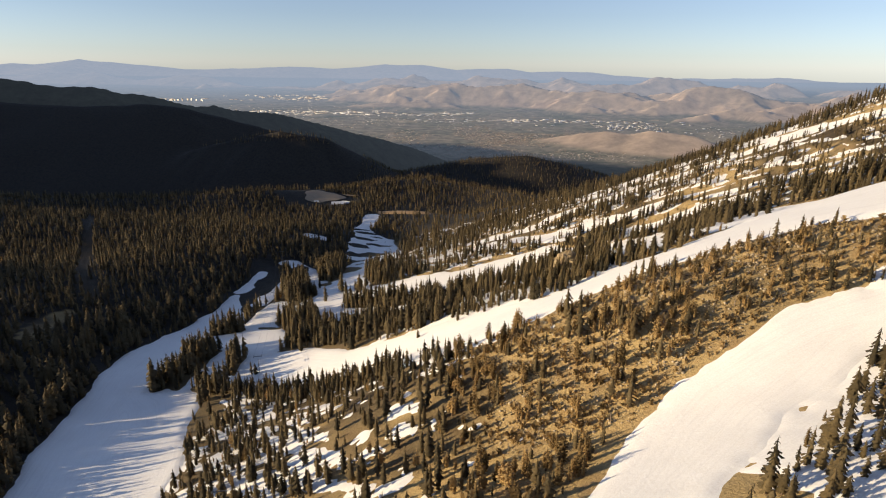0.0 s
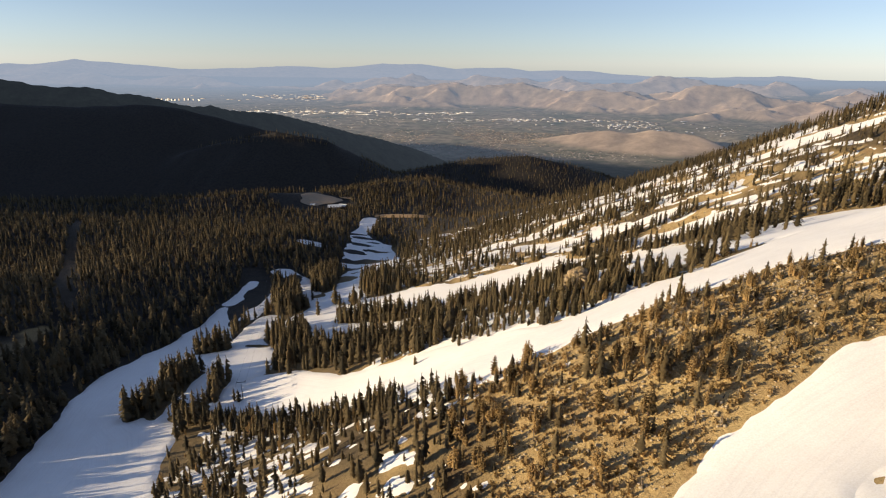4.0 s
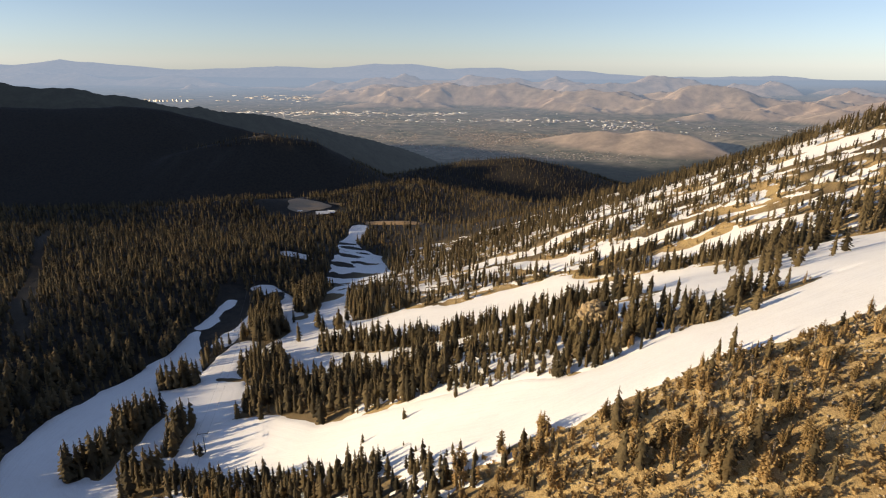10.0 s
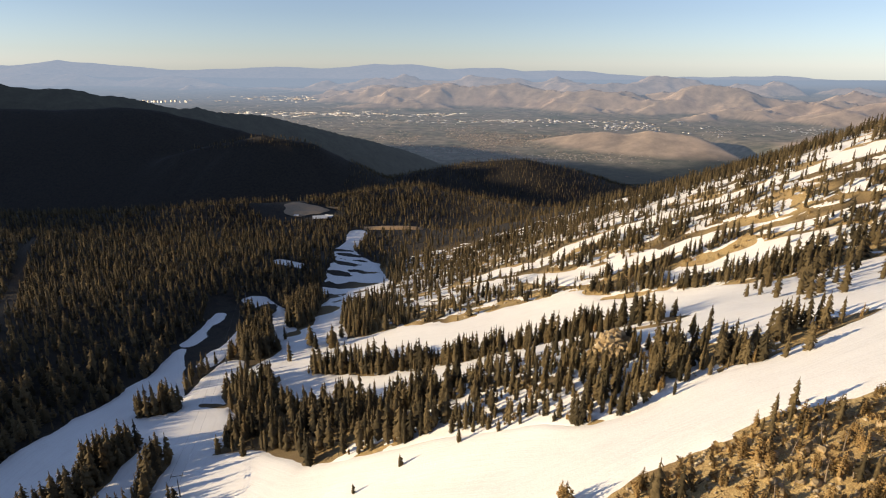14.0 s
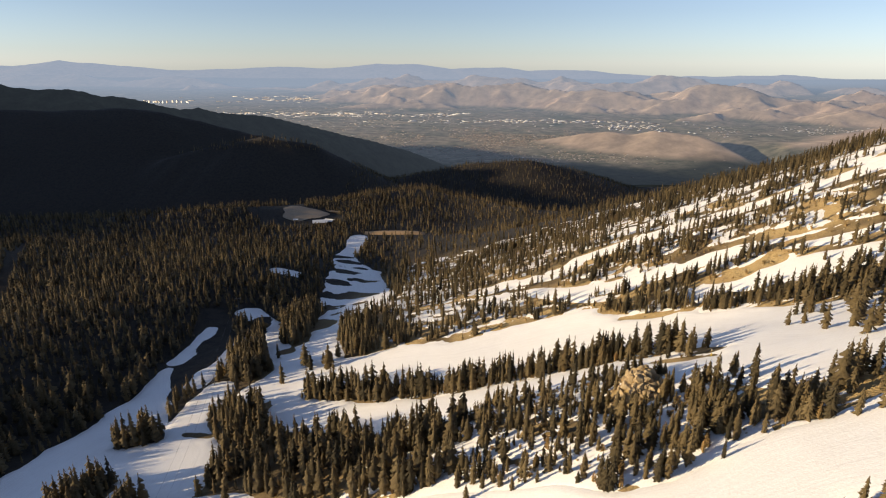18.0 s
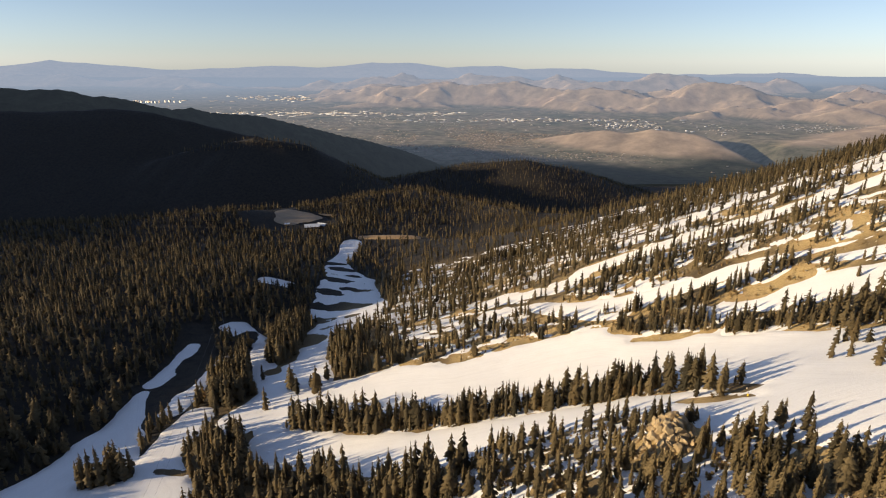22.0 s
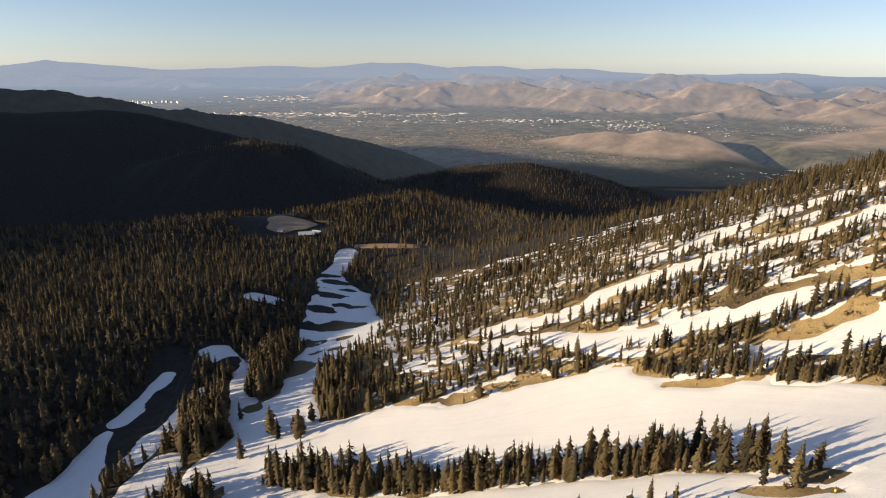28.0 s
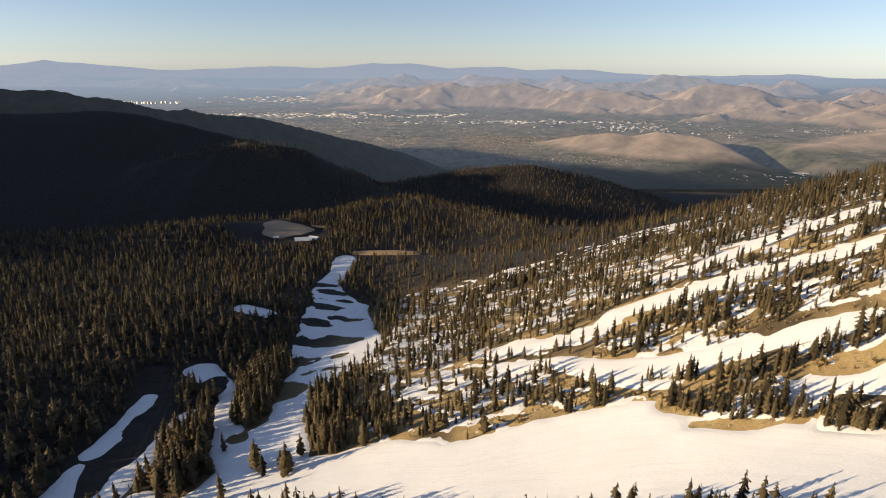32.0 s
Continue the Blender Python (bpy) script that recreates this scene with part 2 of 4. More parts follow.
# ---- snow runs: centre line and half width ----
RUNS = {
    "valley_run": [(-178, 200, 42), (-193, 250, 46), (-211, 300, 45), (-226, 340, 38), (-249, 379, 25), (-252, 409, 28), (-248, 449, 34), (-240, 486, 38), (-236, 523, 31), (-238, 552, 24), (-242, 580, 14), (-247, 603, 9), (-250, 622, 4)],
    "side_patch": [(-212, 590, 9), (-206, 625, 8), (-204, 660, 8), (-200, 690, 9)],
    "inner_run": [(-173, 273, 10), (-185, 330, 12), (-190, 362, 13), (-180, 400, 18), (-172, 446, 32), (-176, 478, 30), (-190, 520, 14), (-188, 559, 16), (-185, 580, 12)],
    "patch_by_forest": [(-250, 640, 5), (-245, 674, 8), (-246, 719, 7)],
    "patch_in_forest": [(-141, 620, 14), (-161, 672, 8), (-181, 732, 8), (-221, 770, 15)],
    "middle_run": [(-143, 567, 20), (-125, 589, 26), (-108, 610, 24), (-118, 639, 26), (-115, 666, 15), (-118, 705, 15)],
    "lodge_run": [(-116, 700, 15), (-110, 745, 24), (-95, 790, 38), (-104, 840, 48), (-118, 915, 42), (-123, 977, 34), (-148, 1030, 24), (-163, 1095, 16), (-158, 1159, 17), (-159, 1240, 17)],
    "patch_by_bend": [(-227, 915, 12), (-199, 910, 10)],
    "main_run": [(-108, 560, 26), (-75, 582, 26), (-45, 574, 33), (14, 552, 37), (47, 547, 41), (80, 542, 46), (110, 535, 46), (140, 512, 38), (165, 490, 38), (178, 452, 42), (196, 430, 44), (225, 415, 46), (270, 410, 50)],
    "upper_run": [(55, 695, 11), (90, 683, 10), (124, 675, 9), (145, 695, 10), (167, 693, 12), (197, 689, 10), (231, 686, 10), (253, 675, 9), (277, 666, 9), (306, 660, 10), (341, 652, 12), (420, 630, 12)],
    "top_run": [(177, 738, 8), (211, 728, 9), (253, 736, 10), (293, 738, 11), (335, 735, 12), (370, 712, 12), (430, 690, 12)],
    "bench_run": [(50, 666, 9), (89, 650, 7), (117, 618, 12), (141, 600, 16), (169, 600, 10), (202, 594, 8), (233, 586, 8), (255, 579, 8), (275, 566, 10), (340, 545, 12)],
    "link_run": [(190, 540, 8), (204, 548, 8), (224, 536, 10), (245, 534, 16), (300, 515, 16)],
    "lower_run": [(-112, 532, 18), (-96, 520, 22), (-70, 503, 19), (-36, 488, 24), (-3, 470, 32), (30, 463, 27), (58, 457, 20), (97, 446, 15), (113, 418, 15), (128, 392, 18), (153, 385, 32), (220, 380, 40)],
    "bowl_run": [(-165, 405, 26), (-127, 392, 34), (-84, 366, 25), (-46, 354, 26), (-19, 338, 30), (6, 326, 33), (28, 311, 34), (53, 301, 26), (81, 301, 20), (107, 306, 23), (133, 304, 23), (165, 308, 25), (196, 312, 30), (232, 310, 42), (300, 310, 60)],
    "first_run": [(45, 118, 18), (74, 150, 18), (96, 173, 21), (113, 187, 21), (137, 198, 19), (162, 209, 16), (192, 215, 12), (240, 224, 10)],
    "ridge_streak": [(375, 690, 7), (400, 650, 8), (431, 617, 9), (480, 580, 10)],
    "low_streak": [(138, 880, 5), (175, 844, 7), (205, 805, 7), (250, 790, 7)],
}
# stands of trees that the runs go round, and bare banks of soil
ISLANDS = [
    [(-220, 377, 6), (-213, 410, 9), (-207, 447, 9)], [(-226, 504, 8), (-206, 510, 10)], [(-170, 393, 5), (-175, 425, 7)],
    [(-168, 602, 13), (-172, 612, 14), (-186, 655, 15)], [(-150, 674, 8), (-160, 733, 12), (-163, 806, 12)],
    [(-100, 549, 7), (-40, 524, 9), (25, 500, 9), (76, 481, 10), (106, 463, 11), (126, 442, 8)],
    [(103, 376, 5), (110, 358, 5)], [(118, 344, 5), (127, 339, 6), (137, 338, 5)], [(150, 346, 5), (160, 350, 5)], [(90, 342, 6), (97, 337, 6)],
    [(238, 490, 6), (262, 482, 9), (310, 470, 14)],
    [(-188, 373, 6), (-156, 364, 7), (-128, 351, 9), (-97, 339, 10), (-59, 320, 10), (-33, 306, 9)],
    [(134, 567, 6), (158, 547, 7), (181, 533, 7)], [(132, 598, 4), (155, 586, 5)], [(169, 578, 5), (185, 567, 5)], [(194, 568, 5), (222, 570, 6), (251, 575, 6)], [(186, 518, 5), (198, 507, 6)], [(208, 505, 5), (223, 502, 7)],
]
BANKS = [[(-198, 664, 5), (-188, 650, 6)], [(199, 559, 3), (218, 551, 7), (252, 556, 9)], [(112, 424, 4), (128, 415, 6), (136, 411, 4)], [(139, 547, 5), (158, 536, 5.5), (180, 526, 5)], [(10, 594, 5), (40, 600, 4), (75, 594, 4)], [(94, 598, 5), (104, 597, 5)],
         [(-187, 600, 3), (-164, 600, 3)], [(-184, 512, 4), (-163, 506, 5)], [(82, 384, 8), (98, 387, 10)], [(205, 602, 4), (237, 601, 5), (270, 590, 7)], [(160, 795, 4), (215, 748, 5)], [(250, 574, 4), (300, 562, 7), (350, 552, 7)]]
# melted holes in the snow: centre and half sizes
HOLES = [(-125, 722, 15, 26), (-146, 909, 24, 16), (-144, 855, 20, 14), (-105, 860, 24, 18), (-143, 964, 30, 14), (-112, 930, 22, 8), (-77, 617, 5, 3), (-202, 744, 16, 16), (-134, 799, 17, 13), (-224, 813, 14, 14), (-235, 694, 9, 26), (-149, 648, 6, 4), (-149, 1047, 22, 14), (-100, 760, 8, 5), (-170, 1085, 18, 10), (-92, 800, 12, 7), (-128, 1005, 16, 6)]
# the cut lane through the dark forest
CLEARING = [(-236, 585, 20), (-222, 640, 22), (-228, 690, 18), (-258, 755, 15)]
LANE = [(-696, 1072, 6), (-557, 830, 8), (-429, 620, 7), (-399, 592, 7), (-392, 573, 7)]

BARE_MOUND = [(-376, 453, 8), (-385, 491, 11), (-386, 524, 8)]


def chain_sd(x, y, chain):
    """Depth inside a chain of widening strips; negative outside."""
    best = np.full(np.shape(x), -1e9)
    for (ax, ay, aw), (bx, by, bw) in zip(chain, chain[1:]):
        dx, dy = bx - ax, by - ay
        t = np.clip(((x - ax) * dx + (y - ay) * dy) / (dx * dx + dy * dy), 0, 1)
        best = np.maximum(best, aw + t * (bw - aw) - np.hypot(x - ax - t * dx, y - ay - t * dy))
    return best


def runs_sd(x, y):
    best = np.full(np.shape(x), -1e9)
    for chain in RUNS.values():
        best = np.maximum(best, chain_sd(x, y, chain))
    for chain in ISLANDS + BANKS:
        best = np.minimum(best, -chain_sd(x, y, chain))
    return best


# ---- materials ----
def material(name, build):
    m = bpy.data.materials.new(name)
    m.use_nodes = True
    nt = m.node_tree
    build(nt, nt.nodes["Principled BSDF"])
    return m


def n(nt, kind, **values):
    node = nt.nodes.new("ShaderNode" + kind)
    for k, v in values.items():
        if k in node.inputs:
            node.inputs[k].default_value = v
    return node


def ramp(nt, fac, stops):
    r = nt.nodes.new("ShaderNodeValToRGB")
    while len(r.color_ramp.elements) < len(stops):
        r.color_ramp.elements.new(0.5)
    for e, (p, c) in zip(r.color_ramp.elements, stops):
        e.position, e.color = p, (*c, 1)
    nt.links.new(fac, r.inputs[0])
    return r.outputs[0]


def blend(nt, fac, a, b, mode="MIX"):
    m = nt.nodes.new("ShaderNodeMix")
    m.data_type, m.blend_type = "RGBA", mode
    for s, v in ((m.inputs[0], fac), (m.inputs[6], a), (m.inputs[7], b)):
        if isinstance(v, (int, float)):
            s.default_value = v
        elif isinstance(v, tuple):
            s.default_value = (*v, 1)
        else:
            nt.links.new(v, s)
    return m.outputs[2]


def grain(nt, scale, detail=4.0, rough=0.6, coords=None):
    t = n(nt, "TexNoise", Scale=scale, Detail=detail, Roughness=rough)
    g = coords or nt.nodes.new("ShaderNodeNewGeometry").outputs["Position"]
    nt.links.new(g, t.inputs["Vector"])
    return t.outputs["Fac"]


def bump(nt, bsdf, height, strength, distance):
    b = n(nt, "Bump", Strength=strength, Distance=distance)
    nt.links.new(height, b.inputs["Height"])
    nt.links.new(b.outputs[0], bsdf.inputs["Normal"])


def ground_look(nt, p):
    cover = nt.nodes.new("ShaderNodeAttribute")
    cover.attribute_name = "cover"
    earth = ramp(nt, grain(nt, 0.05, 6), [(0.3, (0.42, 0.285, 0.13)), (0.55, (0.56, 0.41, 0.185)), (0.75, (0.46, 0.325, 0.165))])
    earth = blend(nt, 0.6, earth, ramp(nt, grain(nt, 0.9, 5), [(0.3, (0.55, 0.5, 0.45)), (0.6, (1, 1, 1))]), "MULTIPLY")
    # needle litter, its colour taken near black to hold the forest's shade
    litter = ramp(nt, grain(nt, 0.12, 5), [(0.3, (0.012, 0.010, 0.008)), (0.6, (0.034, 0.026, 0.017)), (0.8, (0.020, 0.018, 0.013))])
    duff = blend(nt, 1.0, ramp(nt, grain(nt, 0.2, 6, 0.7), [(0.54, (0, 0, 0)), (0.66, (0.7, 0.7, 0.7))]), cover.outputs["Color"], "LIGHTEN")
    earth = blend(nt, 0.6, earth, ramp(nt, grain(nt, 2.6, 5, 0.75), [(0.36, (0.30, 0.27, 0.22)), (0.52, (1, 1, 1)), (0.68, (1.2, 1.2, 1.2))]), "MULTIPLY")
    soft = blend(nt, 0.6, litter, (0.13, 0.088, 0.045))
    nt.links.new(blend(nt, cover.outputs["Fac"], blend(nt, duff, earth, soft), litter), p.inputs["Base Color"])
    p.inputs["Roughness"].default_value = 0.95
    bump(nt, p, grain(nt, 0.8, 6), 0.8, 0.8)


def snow_look(nt, p):
    c = ramp(nt, grain(nt, 0.06, 5), [(0.3, (0.87, 0.86, 0.85)), (0.7, (0.92, 0.915, 0.905))])
    c = blend(nt, 0.35, c, ramp(nt, grain(nt, 1.6, 6, 0.7), [(0.34, (0.72, 0.68, 0.62)), (0.6, (1, 1, 1))]), "MULTIPLY")
    nt.links.new(c, p.inputs["Base Color"])
    p.inputs["Roughness"].default_value = 0.75
    p.inputs["Specular IOR Level"].default_value = 0.25
    # grooming lines and ski tracks along the run
    lane = nt.nodes.new("ShaderNodeAttribute")
    lane.attribute_name = "across"
    geo = nt.nodes.new("ShaderNodeNewGeometry")
    part_ = n(nt, "Mapping", Scale=(0.02, 0.02, 0.0))
    nt.links.new(geo.outputs["Position"], part_.inputs["Vector"])
    pull = nt.nodes.new("ShaderNodeCombineXYZ")
    nt.links.new(lane.outputs["Fac"], pull.inputs[2])
    both = nt.nodes.new("ShaderNodeVectorMath")
    nt.links.new(part_.outputs[0], both.inputs[0])
    nt.links.new(pull.outputs[0], both.inputs[1])
    lines = grain(nt, 0.75, 5, 0.7, both.outputs[0])
    c = blend(nt, 0.28, c, ramp(nt, lines, [(0.36, (0.80, 0.80, 0.82)), (0.52, (1, 1, 1))]), "MULTIPLY")
    nt.links.new(c, p.inputs["Base Color"])
    add = nt.nodes.new("ShaderNodeMath")
    nt.links.new(lines, add.inputs[0])
    nt.links.new(grain(nt, 0.9, 6), add.inputs[1])
    bump(nt, p, add.outputs[0], 0.30, 0.40)


def needles(dark, light):
    def build(nt, p):
        tint = nt.nodes.new("ShaderNodeAttribute")
        tint.attribute_name = "tint"
        info = nt.nodes.new("ShaderNodeObjectInfo")
        add = nt.nodes.new("ShaderNodeMath")
        nt.links.new(tint.outputs["Fac"], add.inputs[0])
        nt.links.new(info.outputs["Random"], add.inputs[1])
        frac = nt.nodes.new("ShaderNodeMath")
        frac.operation = "FRACT"
        nt.links.new(add.outputs[0], frac.inputs[0])
        c = ramp(nt, frac.outputs[0], [(0.0, dark), (0.6, light), (0.9, tuple(v * 1.15 for v in light)), (1.0, (0.12, 0.085, 0.04))])
        c = blend(nt, 0.7, c, ramp(nt, grain(nt, 1.3, 4), [(0.3, (0.45, 0.45, 0.45)), (0.7, (1.25, 1.2, 1.1))]), "MULTIPLY")
        nt.links.new(c, p.inputs["Base Color"])
        p.inputs["Roughness"].default_value = 0.8
        p.inputs["Specular IOR Level"].default_value = 0.2
        through_ = nt.nodes.new("ShaderNodeBsdfTranslucent")
        nt.links.new(blend(nt, 1.0, c, (1.15, 1.0, 0.75), "MULTIPLY"), through_.inputs[0])
        mix = nt.nodes.new("ShaderNodeMixShader")
        mix.inputs[0].default_value = 0.28
        nt.links.new(p.outputs[0], mix.inputs[1])
        nt.links.new(through_.outputs[0], mix.inputs[2])
        nt.links.new(mix.outputs[0], nt.nodes["Material Output"].inputs[0])
    return build


def bark_look(nt, p):
    c = ramp(nt, grain(nt, 2.5, 5), [(0.3, (0.07, 0.045, 0.03)), (0.7, (0.19, 0.13, 0.085))])
    nt.links.new(c, p.inputs["Base Color"])
    p.inputs["Roughness"].default_value = 0.9


def rock_look(nt, p):
    info = nt.nodes.new("ShaderNodeObjectInfo")
    c = ramp(nt, grain(nt, 0.7, 6), [(0.3, (0.16, 0.115, 0.062)), (0.55, (0.34, 0.25, 0.135)), (0.75, (0.45, 0.345, 0.19))])
    c = blend(nt, 0.45, c, ramp(nt, info.outputs["Random"], [(0.0, (0.20, 0.15, 0.09)), (0.5, (0.40, 0.29, 0.155)), (1.0, (0.50, 0.40, 0.26))]))
    nt.links.new(c, p.inputs["Base Color"])
    p.inputs["Roughness"].default_value = 0.9
    bump(nt, p, grain(nt, 2.0, 6), 0.7, 0.3)


def plain(color, rough=0.6, metal=0.0, vary=0.25, scale=1.5):
    def build(nt, p):
        lo = tuple(v * (1 - vary) for v in color)
        nt.links.new(ramp(nt, grain(nt, scale, 5), [(0.3, lo), (0.7, color)]), p.inputs["Base Color"])
        p.inputs["Roughness"].default_value, p.inputs["Metallic"].default_value = rough, metal
    return build


def distance_look(nt, p):
    def attr(name):
        a = nt.nodes.new("ShaderNodeAttribute")
        a.attribute_name = name
        return a.outputs["Fac"]
    km = nt.nodes.new("ShaderNodeCombineXYZ")
    nt.links.new(attr("east"), km.inputs[0])
    nt.links.new(attr("north"), km.inputs[1])
    km = km.outputs[0]
    # fields, scrub and streets of the plain
    plain_c = ramp(nt, grain(nt, 0.55, 6, 0.65, km), [(0.32, (0.10, 0.115, 0.085)), (0.47, (0.23, 0.205, 0.17)), (0.58, (0.15, 0.15, 0.115)), (0.70, (0.40, 0.33, 0.25))])
    plain_c = blend(nt, 0.8, plain_c, ramp(nt, grain(nt, 5.0, 5, 0.7, km), [(0.36, (0.40, 0.44, 0.42)), (0.62, (1.35, 1.28, 1.2))]), "MULTIPLY")
    hills = ramp(nt, grain(nt, 0.35, 6, 0.6, km), [(0.3, (0.38, 0.30, 0.245)), (0.52, (0.54, 0.425, 0.335)), (0.72, (0.46, 0.345, 0.29))])
    hills = blend(nt, 0.6, hills, ramp(nt, grain(nt, 2.4, 6, 0.7, km), [(0.36, (0.45, 0.46, 0.46)), (0.62, (1.2, 1.15, 1.08))]), "MULTIPLY")
    woods = ramp(nt, grain(nt, 9.0, 5, 0.7, km), [(0.3, (0.008, 0.010, 0.007)), (0.7, (0.046, 0.049, 0.030))])
    c = blend(nt, attr("hill"), plain_c, hills)
    nt.links.new(blend(nt, attr("wood"), c, woods), p.inputs["Base Color"])
    p.inputs["Roughness"].default_value = 1.0
    p.inputs["Specular IOR Level"].default_value = 0.0
    # haze painted as a blue glow mixed over the surface colour
    haze_glow = n(nt, "Emission", Strength=1.0)
    haze_glow.inputs[0].default_value = (0.335, 0.412, 0.535, 1)
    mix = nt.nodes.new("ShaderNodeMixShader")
    nt.links.new(attr("painted_haze"), mix.inputs[0])
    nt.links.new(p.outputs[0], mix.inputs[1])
    nt.links.new(haze_glow.outputs[0], mix.inputs[2])
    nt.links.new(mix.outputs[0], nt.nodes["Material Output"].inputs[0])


DISTANCE = material("distance with painted haze", distance_look)
GROUND = material("bare earth and shade-darkened forest litter", ground_look)
SNOW = material("spring snow", snow_look)
NEEDLES = material("fir needles", needles((0.042, 0.037, 0.024), (0.158, 0.123, 0.067)))
PINE = material("pine needles", needles((0.15, 0.104, 0.047), (0.40, 0.275, 0.125)))
BARK = material("bark", bark_look)
ROCK = material("broken rock", rock_look)
STONE = material("pale weathered stone", plain((0.50, 0.41, 0.28), 0.9, vary=0.5, scale=0.6))


# ---- mesh helpers ----
def raw_mesh(name, verts, faces, mats, index=None, attrs=()):
    """A mesh from arrays; faces is (k, 3) or (k, 4)."""
    me = bpy.data.meshes.new(name)
    verts, faces = np.asarray(verts, np.float32), np.asarray(faces, np.int32)
    k, s = faces.shape
    me.vertices.add(len(verts))
    me.vertices.foreach_set("co", verts.ravel())
    me.loops.add(k * s)
    me.loops.foreach_set("vertex_index", faces.ravel())
    me.polygons.add(k)
    me.polygons.foreach_set("loop_start", np.arange(0, k * s, s, dtype=np.int32))
    if index is not None:
        me.polygons.foreach_set("material_index", np.asarray(index, np.int32))
    for label, values in attrs:
        a = me.attributes.new(label, "FLOAT", "POINT")
        a.data.foreach_set("value", np.asarray(values, np.float32))
    for m in mats:
        me.materials.append(m)
    me.update(calc_edges=True)
    me.validate()
    return me


def smooth(me):
    me.polygons.foreach_set("use_smooth", np.ones(len(me.polygons), bool))
    return me


def sheet(xs, ys):
    gx, gy = np.meshgrid(xs, ys)
    w, h = len(xs), len(ys)
    i = np.arange((h - 1) * (w - 1))
    i = i // (w - 1) * w + i % (w - 1)
    return gx.ravel(), gy.ravel(), np.stack([i, i + 1, i + w + 1, i + w], 1)


def spaced(stops):
    """Coordinates with the given spacing between stops: (from, to, step)."""
    return np.concatenate([np.arange(a, b, s) for a, b, s in stops])


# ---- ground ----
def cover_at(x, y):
    """How much shade-darkened needle litter lies on the bare earth: little on the rib, all in the dense forest."""
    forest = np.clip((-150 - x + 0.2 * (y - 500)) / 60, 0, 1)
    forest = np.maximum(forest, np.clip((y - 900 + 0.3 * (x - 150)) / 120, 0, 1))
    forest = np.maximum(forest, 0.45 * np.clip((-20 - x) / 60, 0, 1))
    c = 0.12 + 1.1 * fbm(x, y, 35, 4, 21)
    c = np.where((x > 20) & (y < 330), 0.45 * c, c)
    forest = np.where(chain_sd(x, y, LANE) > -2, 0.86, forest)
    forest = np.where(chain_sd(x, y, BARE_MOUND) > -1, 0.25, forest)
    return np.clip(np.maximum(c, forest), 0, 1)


SEAM = 2900
xs = spaced([(-4700, -2400, 60), (-2400, -1100, 30), (-1100, -700, 12), (-700, 480, 5), (480, 900, 12), (900, 2500, 30), (2500, 4800, 60)])
ys = np.append(spaced([(-900, -150, 40), (-150, 60, 10), (60, 800, 5), (800, 1500, 8), (1500, SEAM, 20)]), SEAM + 12)
gx, gy, quads = sheet(xs, ys)
gz = land(gx, gy) - 3 * np.clip((gy - SEAM) / 10, 0, 1)
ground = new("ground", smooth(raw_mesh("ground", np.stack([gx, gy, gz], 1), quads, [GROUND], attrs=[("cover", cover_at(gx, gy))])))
tagged(ground, "bare brown mountainside with forest litter darkened as shade", "ground", kind="structure")

# the wide valley and the ranges behind it, with the distance's blue haze painted in
fan = np.linspace(-1.15, 1.1, 540)
depths = SEAM * (52000 / SEAM) ** np.linspace(0, 1, 380)
fu, by, quads = sheet(fan, depths)
bx = fu * (by + 400)
bz = basin(bx, by)
above = bz - valley_floor(by)
wood = np.clip((crest(bx, by, RIDGE_B, 0.40) - bz + 90) / 100, 0, 1) * (by < 7200)
wood *= 1 - 0.9 * np.clip(5 * fbm(bx, by, 520, 3, 72) - 0.3, 0, 1) * np.clip(above / 400, 0, 1)
wood = np.maximum(wood, np.clip((7200 - by) / 500 + 1.5 * fbm(bx, by, 900, 4, 71), 0, 1) * np.clip((7900 - by) / 300, 0, 1))
hill = np.clip((above - 25) / 40, 0, 1)
# share of painted haze: grows with distance, more on the far left
painted_haze = 1 - np.exp(-(by / 29000) ** 1.6)
painted_haze = np.minimum(0.82, painted_haze + 0.16 * np.clip((-1000 - bx) / 9000, 0, 1) * np.clip((by - 14000) / 6000, 0, 1))
cx_, cy_, cz_ = drawn_in(bx, by, bz)
backdrop = new("backdrop", smooth(raw_mesh("backdrop", np.stack([cx_, cy_, cz_], 1), quads, [DISTANCE], attrs=[("wood", wood), ("hill", hill), ("painted_haze", painted_haze), ("east", bx / 1000), ("north", by / 1000)])))
tagged(backdrop, "valley plain, tan desert hills and ranges with blue haze painted in", "backdrop", kind="structure")


# ---- snow ----
def snow_sheet(name, label, depth, box, step, height=None, lift=0.0, across=None):
    """A snow layer that thins out and dips under the ground at its ragged edge; depth(x, y) is the distance inside its edge."""
    x, y, q = sheet(np.arange(box[0], box[1], step), np.arange(box[2], box[3], step))
    d = depth(x, y)
    lane = across(x, y) if across else 0.9 * y - 0.4 * x
    keep = (d[q] > -3.0).any(1)
    q = q[keep]
    used, inverse = np.unique(q, return_inverse=True)
    x, y, d, lane, q = x[used], y[used], d[used], lane[used], inverse.reshape(-1, 4)
    if height:
        d = height(x, y)
    if len(q) == 0:
        return None
    z = land(x, y) + lift + np.clip(d, -3, 3) * 0.22 + 0.12 + np.clip(d / 10, 0, 1) * 0.05 * fbm(x, y, 7, 3, 33) + np.clip((d - 2) / 8, 0, 1) * 0.5 * (fbm(x, y, 70, 1, 34) - fbm(x, y, 9, 2, 6))
    ob = new(name, smooth(raw_mesh(name, np.stack([x, y, z], 1), q, [SNOW], attrs=[("across", lane)])))
    return tagged(ob, label, "snow", kind="structure")


